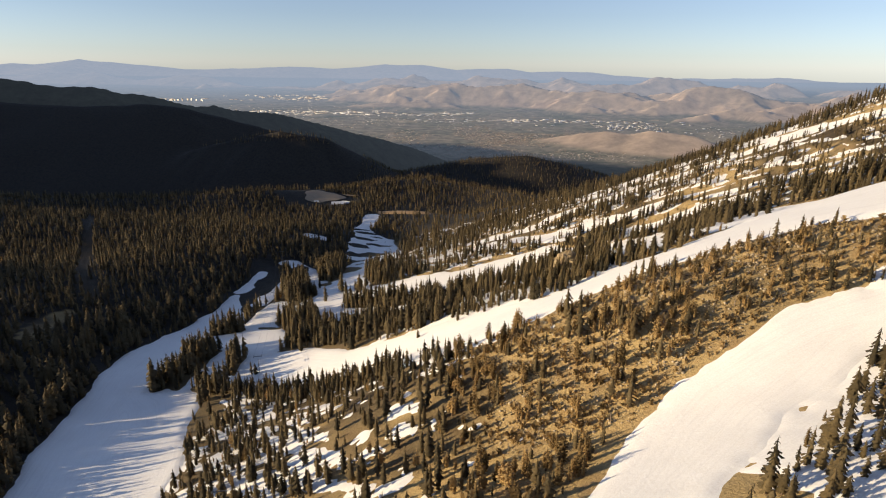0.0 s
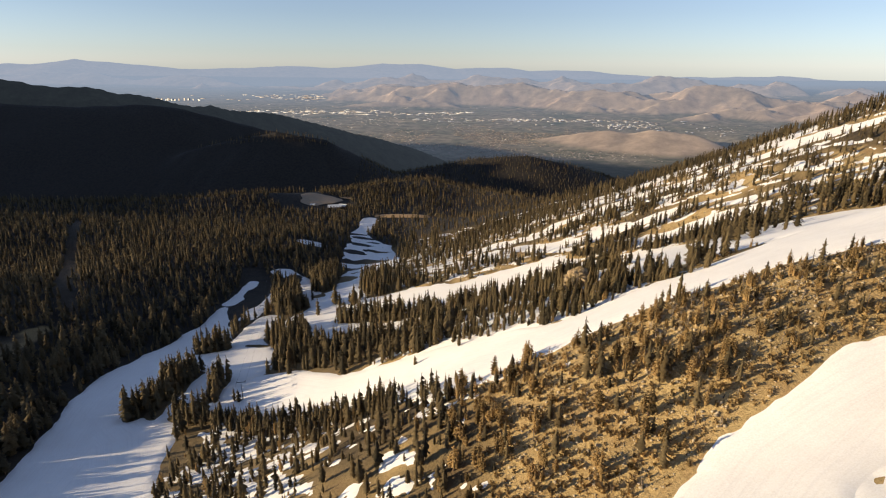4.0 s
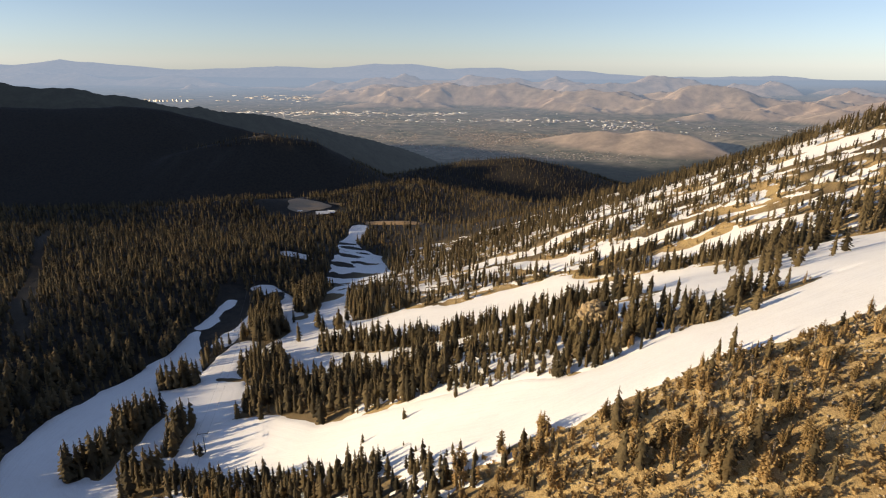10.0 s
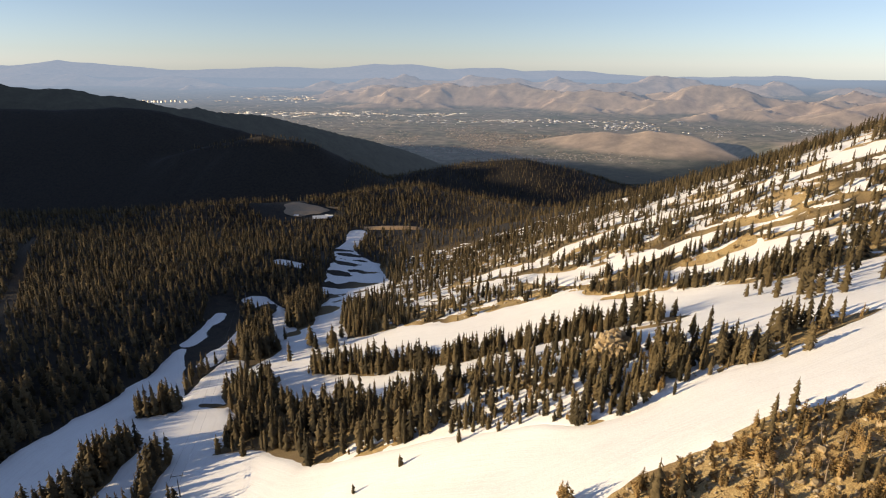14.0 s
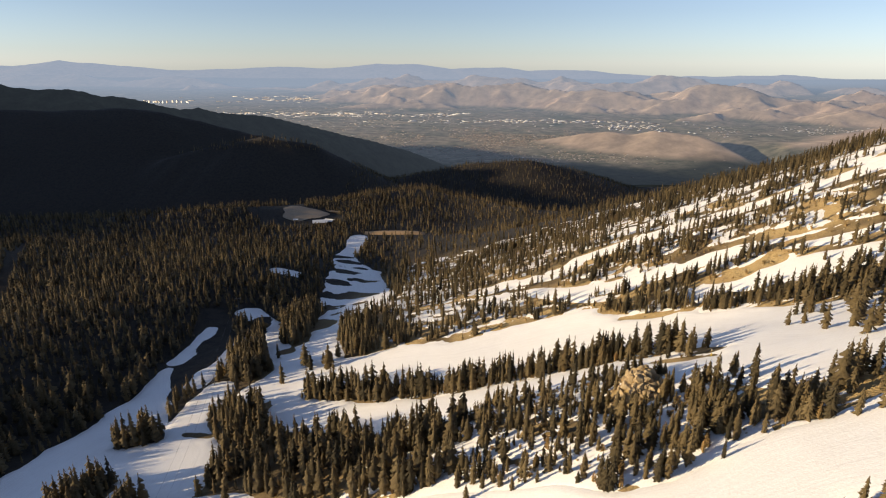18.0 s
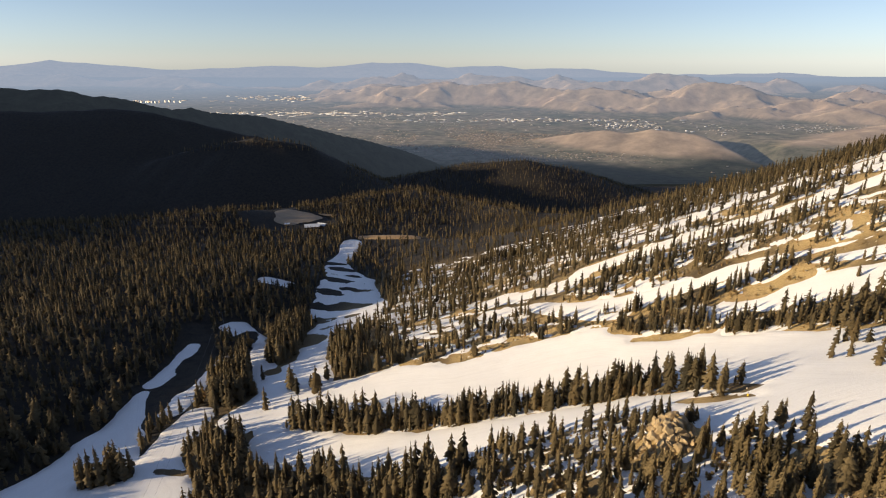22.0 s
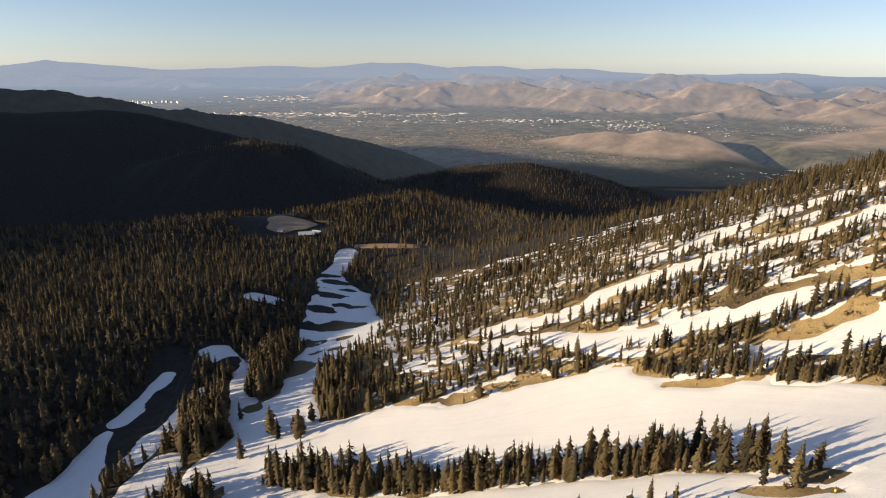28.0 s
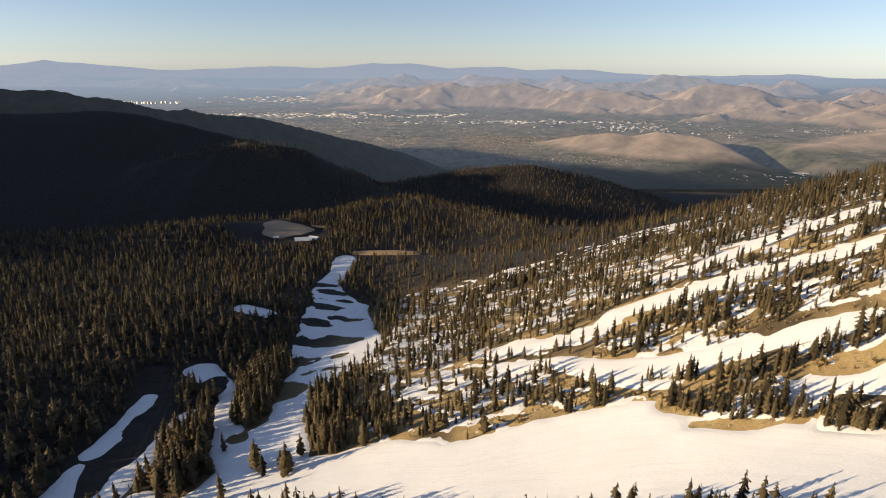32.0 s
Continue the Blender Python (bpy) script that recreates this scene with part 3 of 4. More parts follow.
def ragged(x, y, d):
    return d + 5.0 * fbm(x, y, 22, 4, 41)


def groomed(x, y):
    """Depth inside the edge of all the runs together."""
    d = ragged(x, y, runs_sd(x, y))
    for hx, hy, ha, hb in HOLES:
        d = np.minimum(d, (np.hypot((x - hx) / ha, (y - hy) / hb) - 1) * min(ha, hb) + 13 * fbm(x, y, 20, 4, 78))
    return d


laid = []
for key, chain in RUNS.items():
    c = np.array(chain, float)
    w = c[:, 2].max() + 8
    def inside(x, y, chain=chain, before=tuple(laid)):
        d = np.minimum(chain_sd(x, y, chain) + 5.0 * fbm(x, y, 22, 4, 41), groomed(x, y))
        for other in before:
            d = np.minimum(d, -1.5 - chain_sd(x, y, other) - 5.0 * fbm(x, y, 22, 4, 41))
        return d
    snow_sheet("snow_" + key, "groomed spring snow on an open ski run", inside, (c[:, 0].min() - w, c[:, 0].max() + w, c[:, 1].min() - w, c[:, 1].max() + w), 2.5, groomed, 0.008 * len(laid), lambda x, y, chain=chain: chain_sd(x, y, chain))
    laid.append(chain)


def patch_depth(x, y):
    """Snow left lying in streaks between the trees."""
    u, v = (x * 0.92 - y * 0.4), (x * 0.4 + y * 0.92)
    s = 1.25 * fbm(u / 2.0, v, 6.5, 4, 51) + 0.6 * fbm(x, y, 45, 2, 52)
    zone = np.full(np.shape(x), -0.9)
    # below the rib, between the lower stands, on the upper slope, by the first run, above the benches
    zone = np.maximum(zone, 0.12 - 0.62 * np.clip((x + 90) / 90, 0, 1) * np.clip((285 - y) / 40, 0, 1) - 0.3 * np.clip((x - 15) / 45, 0, 3) - np.clip((170 - y) / 40, 0, 1) - np.clip((-150 - x) / 20, 0, 1) - np.clip((y - 350) / 40, 0, 1))
    zone = np.maximum(zone, 0.18 - np.clip((5 - x) / 70, 0, 1) - np.clip((x - 110) / 25, 0, 1) - np.clip((315 - y) / 12, 0, 1) - np.clip((y - 500) / 25, 0, 1))
    zone = np.maximum(zone, -0.22 - np.clip((470 - y) / 40, 0, 1) - np.clip((190 - x) / 60, 0, 1) - np.clip((y - 900) / 80, 0, 1))
    zone = np.maximum(zone, 0.8 - np.clip((108 - x) / 10, 0, 2) - np.clip((y - 198 + 30 * np.clip((130 - x) / 40, 0, 1) - 0.45 * (x - 130)) / 8, 0, 3))
    zone = np.maximum(zone, -0.13 - np.clip((520 - y) / 40, 0, 1) - np.clip((-40 - x) / 40, 0, 1) - np.clip((y - 1000) / 80, 0, 1))
    bare = np.max([chain_sd(x, y, c) for c in BANKS], axis=0)
    return np.minimum(np.minimum(np.clip((s + zone) * 12, -3.2, 2.0), -bare + 3 * fbm(x, y, 12, 3, 53)), 1.2 - groomed(x, y))


tagged(snow_sheet("snow_patches", "melting snow streaks between the conifers", patch_depth, (-170, 560, 60, 1020), 2.5), kind="stuff")


# ---- trees ----
def blades(rng, height, radius, layers, per, profile, tris=2, droop=0.62, low=0.07):
    """Crown of drooping branch blades on whorls round a thin core."""
    v, f = [], []
    side, skew = rng.uniform(0, 6.28), rng.uniform(0.0, 0.35)
    for i in range(layers):
        s = (i + rng.uniform(0.1, 0.9)) / layers
        z0 = height * (low + (0.97 - low) * s)
        r0 = radius * profile(s) * rng.uniform(0.8, 1.15)
        a0 = rng.uniform(0, 6.28)
        for j in range(per):
            a = a0 + (j + rng.uniform(-0.35, 0.35)) * 6.283 / per
            r = max(r0 * rng.uniform(0.62, 1.2) * (1 + skew * math.cos(a - side)), 0.012)
            z = z0 + height * rng.uniform(-0.5, 0.5) / layers
            ca, sa = math.cos(a), math.sin(a)
            wide = r * rng.uniform(0.30, 0.50) * (6 / per) ** 0.5 * (0.62 if tris > 2 else 1.0)
            dz = r * droop * rng.uniform(0.4, 1.5)
            lift = height * 0.05
            b = len(v)
            v += [(0, 0, z + lift), (0.62 * r * ca - wide * sa, 0.62 * r * sa + wide * ca, z - 0.75 * dz), (r * ca, r * sa, z - dz * 0.85), (0.62 * r * ca + wide * sa, 0.62 * r * sa - wide * ca, z - 0.75 * dz)]
            f += [(b, b + 1, b + 2), (b, b + 2, b + 3)]
            if tris > 2:
                v.append((0.45 * r * ca, 0.45 * r * sa, z - dz * 1.15))
                f += [(b + 1, b + 4, b + 2), (b + 2, b + 4, b + 3)]
    b, k, core = len(v), 6, 0.36 if tris > 2 else 0.42
    for j in range(k):
        a = 6.283 * j / k
        v.append((core * radius * math.cos(a), core * radius * math.sin(a), height * (low + 0.06)))
    v.append((0, 0, height * 0.97))
    f += [(b + j, b + (j + 1) % k, b + k) for j in range(k)]
    return np.array(v), np.array(f)


def stem(height, r, sides=5, lean=0.0):
    v, f = [], []
    rings = ((-0.06, 1.15), (0.12, 0.85), (0.55, 0.5), (0.96, 0.12)) if sides > 3 else ((-0.06, 1.2), (0.5, 0.5))
    for s, q in rings:
        for j in range(sides):
            a = 6.283 * j / sides
            v.append((r * q * math.cos(a) + lean * s * s, r * q * math.sin(a), height * s))
    for i in range(len(rings) - 1):
        for j in range(sides):
            a, b = i * sides + j, i * sides + (j + 1) % sides
            f += [(a, b, b + sides), (a, b + sides, a + sides)]
    return np.array(v), np.array(f)


FIR = lambda s: (1 - s) ** 0.62 * (0.50 + 0.50 * min(1, s * 2.6)) * 1.12
BUSHY = lambda s: max(0.12, math.sin(math.pi * (0.12 + 0.85 * s)) ** 0.7) * (1 - 0.35 * s)
rng = random.Random(4)


def template(kind, detail):
    """Crown and stem of unit height."""
    if kind == "fir":
        layers, per, tris = {"near": (18, 7, 4), "mid": (11, 6, 2), "far": (5, 4, 2), "remote": (3, 4, 2)}[detail]
        return blades(rng, 1.0, (rng.uniform(0.125, 0.185) if detail == "near" else rng.uniform(0.15, 0.21)), layers, per, FIR, tris), stem(1.0, 0.018, 5 if detail == "near" else 3)
    layers, per, tris = {"near": (14, 7, 4), "mid": (12, 6, 2), "far": (6, 4, 2)}[detail]
    vs, fs, base = [], [], 0
    for k in range({"near": 4, "mid": 3, "far": 2}[detail]):
        h = 1.0 if k == 0 else rng.uniform(0.5, 0.9)
        a, off = rng.uniform(0, 6.28), 0.0 if k == 0 else rng.uniform(0.04, 0.12)
        v, f = blades(rng, h, rng.uniform(0.09, 0.16), layers // 2 + 2, per - 1, BUSHY, tris, -0.5, 0.12)
        vs.append(v + (off * math.cos(a), off * math.sin(a), 0))
        fs.append(f + base)
        base += len(v)
    return (np.concatenate(vs), np.concatenate(fs)), stem(1.0, 0.026, 5 if detail == "near" else 3)


def scatter(box, spacing, jitter=0.48, seed=1):
    g = np.random.default_rng(seed)
    x, y = np.meshgrid(np.arange(box[0], box[1], spacing), np.arange(box[2], box[3], spacing))
    x = x.ravel() + g.uniform(-jitter, jitter, x.size) * spacing
    y = y.ravel() + g.uniform(-jitter, jitter, y.size) * spacing
    return x, y, g


def density(x, y):
    """Share of the places that carry a tree."""
    clump = fbm(x, y, 30, 3, 61)
    d = 0.78 + 0.9 * clump
    west = x < glide(STATION, AXIS, y) + 30
    d = np.where(west, 1.0 + 0.35 * clump, d)
    d = np.where((y > 585 - 0.1 * x) & ~west & (x > -60), 0.56 + 0.9 * clump - 0.10 * np.clip((x - 100) / 60, 0, 1), d)
    d = np.where((y > 830 - 0.2 * (x - 200)) & ~west, 0.60 + 0.8 * clump, d)
    middle = (x > -200) & (x < 130) & (y > 315) & (y < 600 - 0.5 * (x + 180))
    d = np.where(middle, 0.60 + 0.8 * clump + 0.15 * np.clip((10 - x) / 40, 0, 1), d)
    d = np.where(middle & (x > -40) & (y < 440), d + 0.42, d)
    under = (x > -160) & (x < 40) & (y < 350) & ~middle
    d = np.where(under, 0.66 + 0.7 * clump, d)
    rib = (x > 20) & (x < 230) & (y > 185) & (y < 300 + 0.1 * x)
    d = np.where(rib, 0.22 + 0.2 * np.clip((x - 85) / 40, 0, 1) + 0.8 * clump, d)
    d = np.where((x > 60) & (y < 178 + 0.42 * (x - 109)), 0.52 + 0.7 * clump, d)
    high = (x > 190) & (y > 400) & (y < 850)
    return np.where(high, 0.60 + 0.9 * clump, d)


# single trees out on the snow
# each with its height
LONE = [(-116, 602, 25), (-110, 597, 17), (-94, 595, 24), (-88, 610, 18), (-130, 577, 21), (-148, 629, 18), (-100, 603, 13), (104, 600, 9), (133, 372, 17), (130, 382, 11), (128, 377, 14), (118, 379, 12), (126, 369, 10), (128, 419, 15), (121, 425, 11), (-16, 352, 8), (-38, 346, 7), (12, 352, 9), (30, 348, 8),
        (185, 432, 11), (190, 428, 12), (188, 410, 15), (196, 404, 17), (201, 396, 14), (190, 388, 18), (208, 416, 16), (216, 430, 19), (229, 441, 17), (240, 452, 18), (222, 414, 12), (237, 426, 20), (250, 436, 16), (232, 396, 17), (246, 406, 15), (204, 384, 13), (215, 398, 11),
        (80, 396, 10), (84, 401, 12), (90, 402, 9), (97, 400, 11), (103, 394, 12), (106, 386, 9), (102, 378, 10), (78, 386, 8), (95, 397, 13), (108, 399, 8), (83, 391, 9), (99, 390, 8),
        (110, 345, 13), (115, 342, 10), (121, 337, 14), (124, 333, 9), (127, 330, 12), (132, 327, 15), (138, 323, 11), (146, 322, 13), (96, 322, 9), (92, 333, 11), (104, 330, 10), (-150, 388, 13), (-146, 386, 11), (-118, 420, 12)]

ax, ay, g = scatter((-1250, 760, 40, 1800), 7.5)
bx_, by_, g2 = scatter((-330, 480, 60, 960), 4.5, seed=2)
ribx, riby, g5 = scatter((0, 235, 120, 325), 4.2, seed=6)
ribbed = (riby < 305 + 0.1 * ribx) & (riby > 160 + 0.42 * (ribx - 60)) & (g5.random(ribx.size) < 0.66 - 0.18 * np.clip((ribx - 70) / 50, 0, 1) + 0.8 * fbm(ribx, riby, 22, 3, 63))
isx, isy, g6 = scatter((-240, 260, 290, 830), 4.1, seed=7)
isle_d = np.max([chain_sd(isx, isy, c) for c in ISLANDS], axis=0)
isled = (isle_d > 0.3) & (g6.random(isx.size) < 0.82 + 0.7 * fbm(isx, isy, 18, 2, 64))
isx, isy = isx[isled], isy[isled]
sparse = np.random.default_rng(14)
for _ in range(150):
    px, py = sparse.uniform(-120, 48), sparse.uniform(248, 345)
    if 1.18 * px + py < 315 - 14 * sparse.random() and float(fbm(np.array(px), np.array(py), 20, 2, 15)) > -0.12:
        LONE.append((px, py, 5 + 8 * sparse.random()))
# the big stand high on the sunny side
for _ in range(330):
    px, py = sparse.uniform(186, 345), sparse.uniform(395, 560)
    if abs(py - 455 - 0.74 * (px - 215)) < 40 * sparse.random() + 6 and float(fbm(np.array(px), np.array(py), 28, 2, 16)) > -0.05:
        LONE.append((px, py, 9 + 10 * sparse.random()))
lone = np.array(LONE)
slope_side = (ax > glide(STATION, AXIS, ay) + 15) & (ay < 960) & (ax < 480)
fine_side = (bx_ > glide(STATION, AXIS, by_) + 15)
x, y = np.concatenate([ax[~slope_side], bx_[fine_side], ribx[ribbed], isx, lone[:, 0]]), np.concatenate([ay[~slope_side], by_[fine_side], riby[ribbed], isy, lone[:, 1]])
r_sd = ragged(x, y, runs_sd(x, y))
land_z = land(x, y)
brink_ok = (y < 1450) | (np.abs(x + 60) < 260)
visible = (np.abs(x) < (y + 60) * 0.95 + 60) & brink_ok
lot = ((x + 318) / 105) ** 2 + ((y - 1382) / 68) ** 2 < 1
bank = (x > -150) & (x < -25) & (y > 1245) & (y < 1290)
thin = np.where(x < glide(STATION, AXIS, y), 1.0, 0.72)
thin = thin * np.where(y > 950, 0.68, 1.0)
keep = (g.random(x.size) < density(x, y) * thin) & (r_sd < -1.2) & visible & ~lot & ~bank
# melted clearings and the old lift line through the forest
keep &= (chain_sd(x, y, LANE) < 0) & (chain_sd(x, y, BARE_MOUND) < 0) & (chain_sd(x, y, CLEARING) < 0) & (np.max([chain_sd(x, y, c) for c in BANKS], axis=0) < -1)
keep &= ~((chain_sd(x, y, RUNS["first_run"]) > -9) & (x < 150))
keep[-len(LONE) - len(isx):] = True
x, y, z, r_sd = x[keep], y[keep], land_z[keep], r_sd[keep]
dist = np.hypot(x, y - 150)
rib = (x > 5) & (y > 165 + 0.42 * (x - 60)) & (y > 110) & (y < 305 + 0.1 * x)
pine = (rib & (g.random(x.size) < 0.65)) | (g.random(x.size) < 0.10)
pine[-len(LONE):] = False
tall = np.where(pine, 7.5, 15.5) * (0.40 + 1.0 * g.random(x.size)) * np.where(x < 0, 1.15, 1.0) * np.where((x > 10) & (y > 315) & (y < 430), 0.8, 1.0) * np.where(rib & ~pine, 0.8, 1.0) * np.where(rib & pine, 1.22, 1.0) * np.where((y > 590) & (x > -60) & (y < 900), 0.82, 1.0)
tall = np.where(rib, tall * (1.05 - 0.35 * np.clip((x - 80) / 50, 0, 1)), tall)
tall = np.where((x > 55) & (y < 178 + 0.42 * (x - 109)), tall * 0.85, tall)
tall[-len(LONE) - len(isx):] *= 1.12
tall[-len(LONE):] = lone[:, 2]
tall = np.where((x > 110) & (y > 495) & (y < 620), tall * 0.75, tall)
tall = np.where((x < -200) & (r_sd > -60), tall * np.where(y < 420, 1.02, 1.05), tall)
tall = np.where((x > -165) & (x < 60) & (y < 330 - 0.25 * x) & ~pine, tall * 0.66, tall)
girth = g.uniform(0.78, 1.3, x.size)
# the dense forest across the valley: shorter, fuller crowns
across_valley = x < glide(STATION, AXIS, y) + 30
tall = np.where(across_valley, tall * 0.82, tall)
girth = np.where(across_valley, girth * 1.32, np.where(rib & pine, girth * 1.3, girth))
girth[-len(LONE):] *= 1.25
turn = g.uniform(0, 6.283, x.size)
tint = g.random(x.size)


def forest(name, label, pick, kind, detail, needle):
    """Many trees joined in one mesh."""
    forms = [template(kind, detail) for _ in range(6)]
    parts_v, parts_f, parts_i, parts_t, base = [], [], [], [], 0
    ids = np.nonzero(pick)[0]
    for k, ((cv, cf), (sv, sf)) in enumerate(forms):
        mine = ids[k::6]
        if len(mine) == 0:
            continue
        v = np.concatenate([cv, sv])
        f = np.concatenate([cf, sf + len(cv)])
        mi = np.concatenate([np.zeros(len(cf), int), np.ones(len(sf), int)])
        c, s, h = np.cos(turn[mine])[:, None], np.sin(turn[mine])[:, None], tall[mine][:, None]
        w = h * girth[mine][:, None]
        px = (v[:, 0] * c - v[:, 1] * s) * w + x[mine][:, None]
        py = (v[:, 0] * s + v[:, 1] * c) * w + y[mine][:, None]
        pz = v[:, 2] * h + z[mine][:, None]
        parts_v.append(np.stack([px, py, pz], 2).reshape(-1, 3))
        parts_f.append((f[None] + (base + np.arange(len(mine)) * len(v))[:, None, None]).reshape(-1, 3))
        parts_i.append(np.tile(mi, len(mine)))
        parts_t.append(np.repeat(tint[mine], len(v)))
        base += len(mine) * len(v)
    me = raw_mesh(name, np.concatenate(parts_v), np.concatenate(parts_f), [needle, BARK], np.concatenate(parts_i), [("tint", np.concatenate(parts_t))])
    return tagged(new(name, me), label, "forest", kind="stuff")


wx, wy, g3 = scatter((-1100, 1300, 1400, 2760), 14, seed=5)
wz = land(wx, wy)
on = (np.abs(wx) < wy * 0.85) & (g3.random(wx.size) < 0.85) & ((wy > 1800) | (np.hypot(wx + 305, wy - 1400) > 85)) & (wz > -215) & ((wx > -330) | (wy < 1560) | (crest(wx, wy, SPUR, 1.0) > crest(wx, wy, SPUR, 0.0) - 60))
x, y, z, r_sd = np.concatenate([x, wx[on]]), np.concatenate([y, wy[on]]), np.concatenate([z, wz[on]]), np.concatenate([r_sd, np.full(on.sum(), -50.0)])
extra = on.sum()
pine = np.concatenate([pine, np.zeros(extra, bool)])
tall, girth = np.concatenate([tall, g3.uniform(9, 21, extra)]), np.concatenate([girth, g3.uniform(0.9, 1.4, extra)])
turn, tint = np.concatenate([turn, g3.uniform(0, 6.283, extra)]), np.concatenate([tint, g3.random(extra)])

near_order = np.argsort(np.where(pine, np.hypot(x - 100, y - 255), np.hypot(x - 90, y - 370)) + np.where(r_sd > -9, -60, 0))
single = np.zeros(x.size, bool)
single[[i for i in near_order if not pine[i]][:300] + [i for i in near_order if pine[i]][:300]] = True
middle = ~single & (np.hypot(x, y - 300) < 420)
rest = ~single & ~middle
remote = np.arange(x.size) >= x.size - extra
forest("fir_forest", "dense dark fir forest on the valley side", rest & ~pine & ~remote, "fir", "far", NEEDLES)
forest("canyon_forest", "dark fir forest on the canyon sides and far hill", remote, "fir", "remote", NEEDLES)
forest("pine_scrub", "scattered brownish pines on the far slopes", rest & pine, "pine", "far", PINE)
early = middle & ~pine & (x > 50) & (y < 215)
forest("fir_clump", "sunlit firs scattered over the nearest snow", early, "fir", "mid", NEEDLES)
forest("fir_stand", "sunlit fir stands between the ski runs", middle & ~pine & ~early, "fir", "mid", NEEDLES)
forest("pine_stand", "stunted brownish pines on the rocky rib", middle & pine, "pine", "mid", PINE)


def part(name, me, parent, label=""):
    ob = new(name, me)
    ob.parent = parent
    return tagged(ob, label) if label else ob


def tree_master(kind, name, label, needle):
    (cv, cf), (sv, sf) = template(kind, "near")
    crown = raw_mesh("crown", cv, cf, [needle], attrs=[("tint", np.zeros(len(cv)))])
    trunk = raw_mesh("trunk", sv, sf, [BARK])
    def plant(i):
        e = new(name)
        e.matrix_world = Matrix.LocRotScale((x[i], y[i], z[i]), Euler((0, 0, turn[i])), Vector((girth[i], girth[i], 1)) * tall[i])
        part("trunk", trunk, e)
        part("crown", crown, e)
        return tagged(e, label, "tree", "conifers by the runs")
    return plant


fir_plants = [tree_master("fir", "fir_tree", "tall dark green fir standing beside a ski run", NEEDLES) for _ in range(5)]
pine_plants = [tree_master("pine", "pine_tree", "stunted brownish pine on bare rocky ground", PINE) for _ in range(4)]
for k, i in enumerate(np.nonzero(single)[0]):
    (pine_plants[k % 4] if pine[i] else fir_plants[k % 5])(i)


# ---- rocks ----
def rock_mesh(seed, subdivisions):
    bm = bmesh.new()
    bmesh.ops.create_icosphere(bm, subdivisions=subdivisions, radius=0.5)
    r = random.Random(seed)
    planes = [(Vector((r.uniform(-1, 1), r.uniform(-1, 1), r.uniform(-0.6, 1))).normalized(), r.uniform(0.20, 0.36)) for _ in range(12)]
    for v in bm.verts:
        for normal, d in planes:
            over = v.co.dot(normal) - d
            if over > 0:
                v.co -= normal * over
    me = bpy.data.meshes.new("boulder")
    bm.to_mesh(me)
    bm.free()
    me.materials.append(ROCK)
    return me


rock_forms = [rock_mesh(k, 2) for k in range(8)]


def boulder(px, py, size, r, label):
    ob = new("boulder", r.choice(rock_forms))
    pz = float(land(px, py)) + size * 0.20
    ob.matrix_world = Matrix.LocRotScale((px, py, pz), Euler((r.uniform(-0.5, 0.5), r.uniform(-0.5, 0.5), r.uniform(0, 6.28))), Vector((size * r.uniform(0.8, 1.5), size * r.uniform(0.7, 1.2), size * r.uniform(0.7, 1.15))))
    return tagged(ob, label, "rock", "rocks on the slope")


rr = random.Random(8)
for _ in range(120):
    a, d = rr.uniform(0, 6.28), rr.random() ** 0.7
    boulder(91 + 10.5 * d * math.cos(a), 387 + 10 * d * math.sin(a), rr.uniform(2.6, 6.4) * (1.15 - 0.5 * d), rr, "tan angular boulder piled on a rocky knob")
for _ in range(170):
    px = rr.uniform(85, 215)
    py = 258 + 0.16 * (px - 85) + rr.gauss(0, 12)
    if float(groomed(np.array([px]), np.array([py]))[0]) < -3:
        boulder(px, py, rr.uniform(1.0, 3.6), rr, "tan weathered boulder lying on a bare slope")


def small_stones(name, label, places):
    v0 = np.array([v.co[:] for v in rock_mesh(3, 1).vertices])
    f0 = np.array([p.vertices[:] for p in rock_mesh(3, 1).polygons])
    g4 = np.random.default_rng(3)
    pts = np.array(places)
    size = (0.4 + 1.8 * g4.random(len(pts)) ** 3.2)[:, None]
    t = g4.uniform(0, 6.28, len(pts))[:, None]
    zz = land(pts[:, 0], pts[:, 1])[:, None]
    vx = (v0[:, 0] * np.cos(t) - v0[:, 1] * np.sin(t)) * size * 1.3 + pts[:, :1]
    vy = (v0[:, 0] * np.sin(t) + v0[:, 1] * np.cos(t)) * size + pts[:, 1:]
    vz = (v0[:, 2] * 0.85 + 0.15) * size + zz
    f = (f0[None] + (np.arange(len(pts)) * len(v0))[:, None, None]).reshape(-1, 3)
    return tagged(new(name, raw_mesh(name, np.stack([vx, vy, vz], 2).reshape(-1, 3), f, [STONE])), label, "rocks", kind="stuff")


def bare_spots(count, box, seed, spill=0.0):
    """Places on the bare rib, off the snow; spill is the share that may lie on the slopes above."""
    gs = np.random.default_rng(seed)
    px, py = gs.uniform(box[0], box[1], count * 14), gs.uniform(box[2], box[3], count * 14)
    on_rib = (px < 230) & (py > 190) & (py < 298 + 0.1 * px)
    ok = (on_rib | (gs.random(px.size) < spill)) & (ragged(px, py, runs_sd(px, py)) < -3)
    return np.stack([px, py], 1)[ok][:count]


spots = bare_spots(4200, (25, 330, 185, 640), 21, 0.16)
small_stones("talus", "scattered tan stones on the bare slope", spots)


# ---- low brush ----
BRUSH = material("dry brown brush", needles((0.20, 0.14, 0.065), (0.42, 0.30, 0.14)))


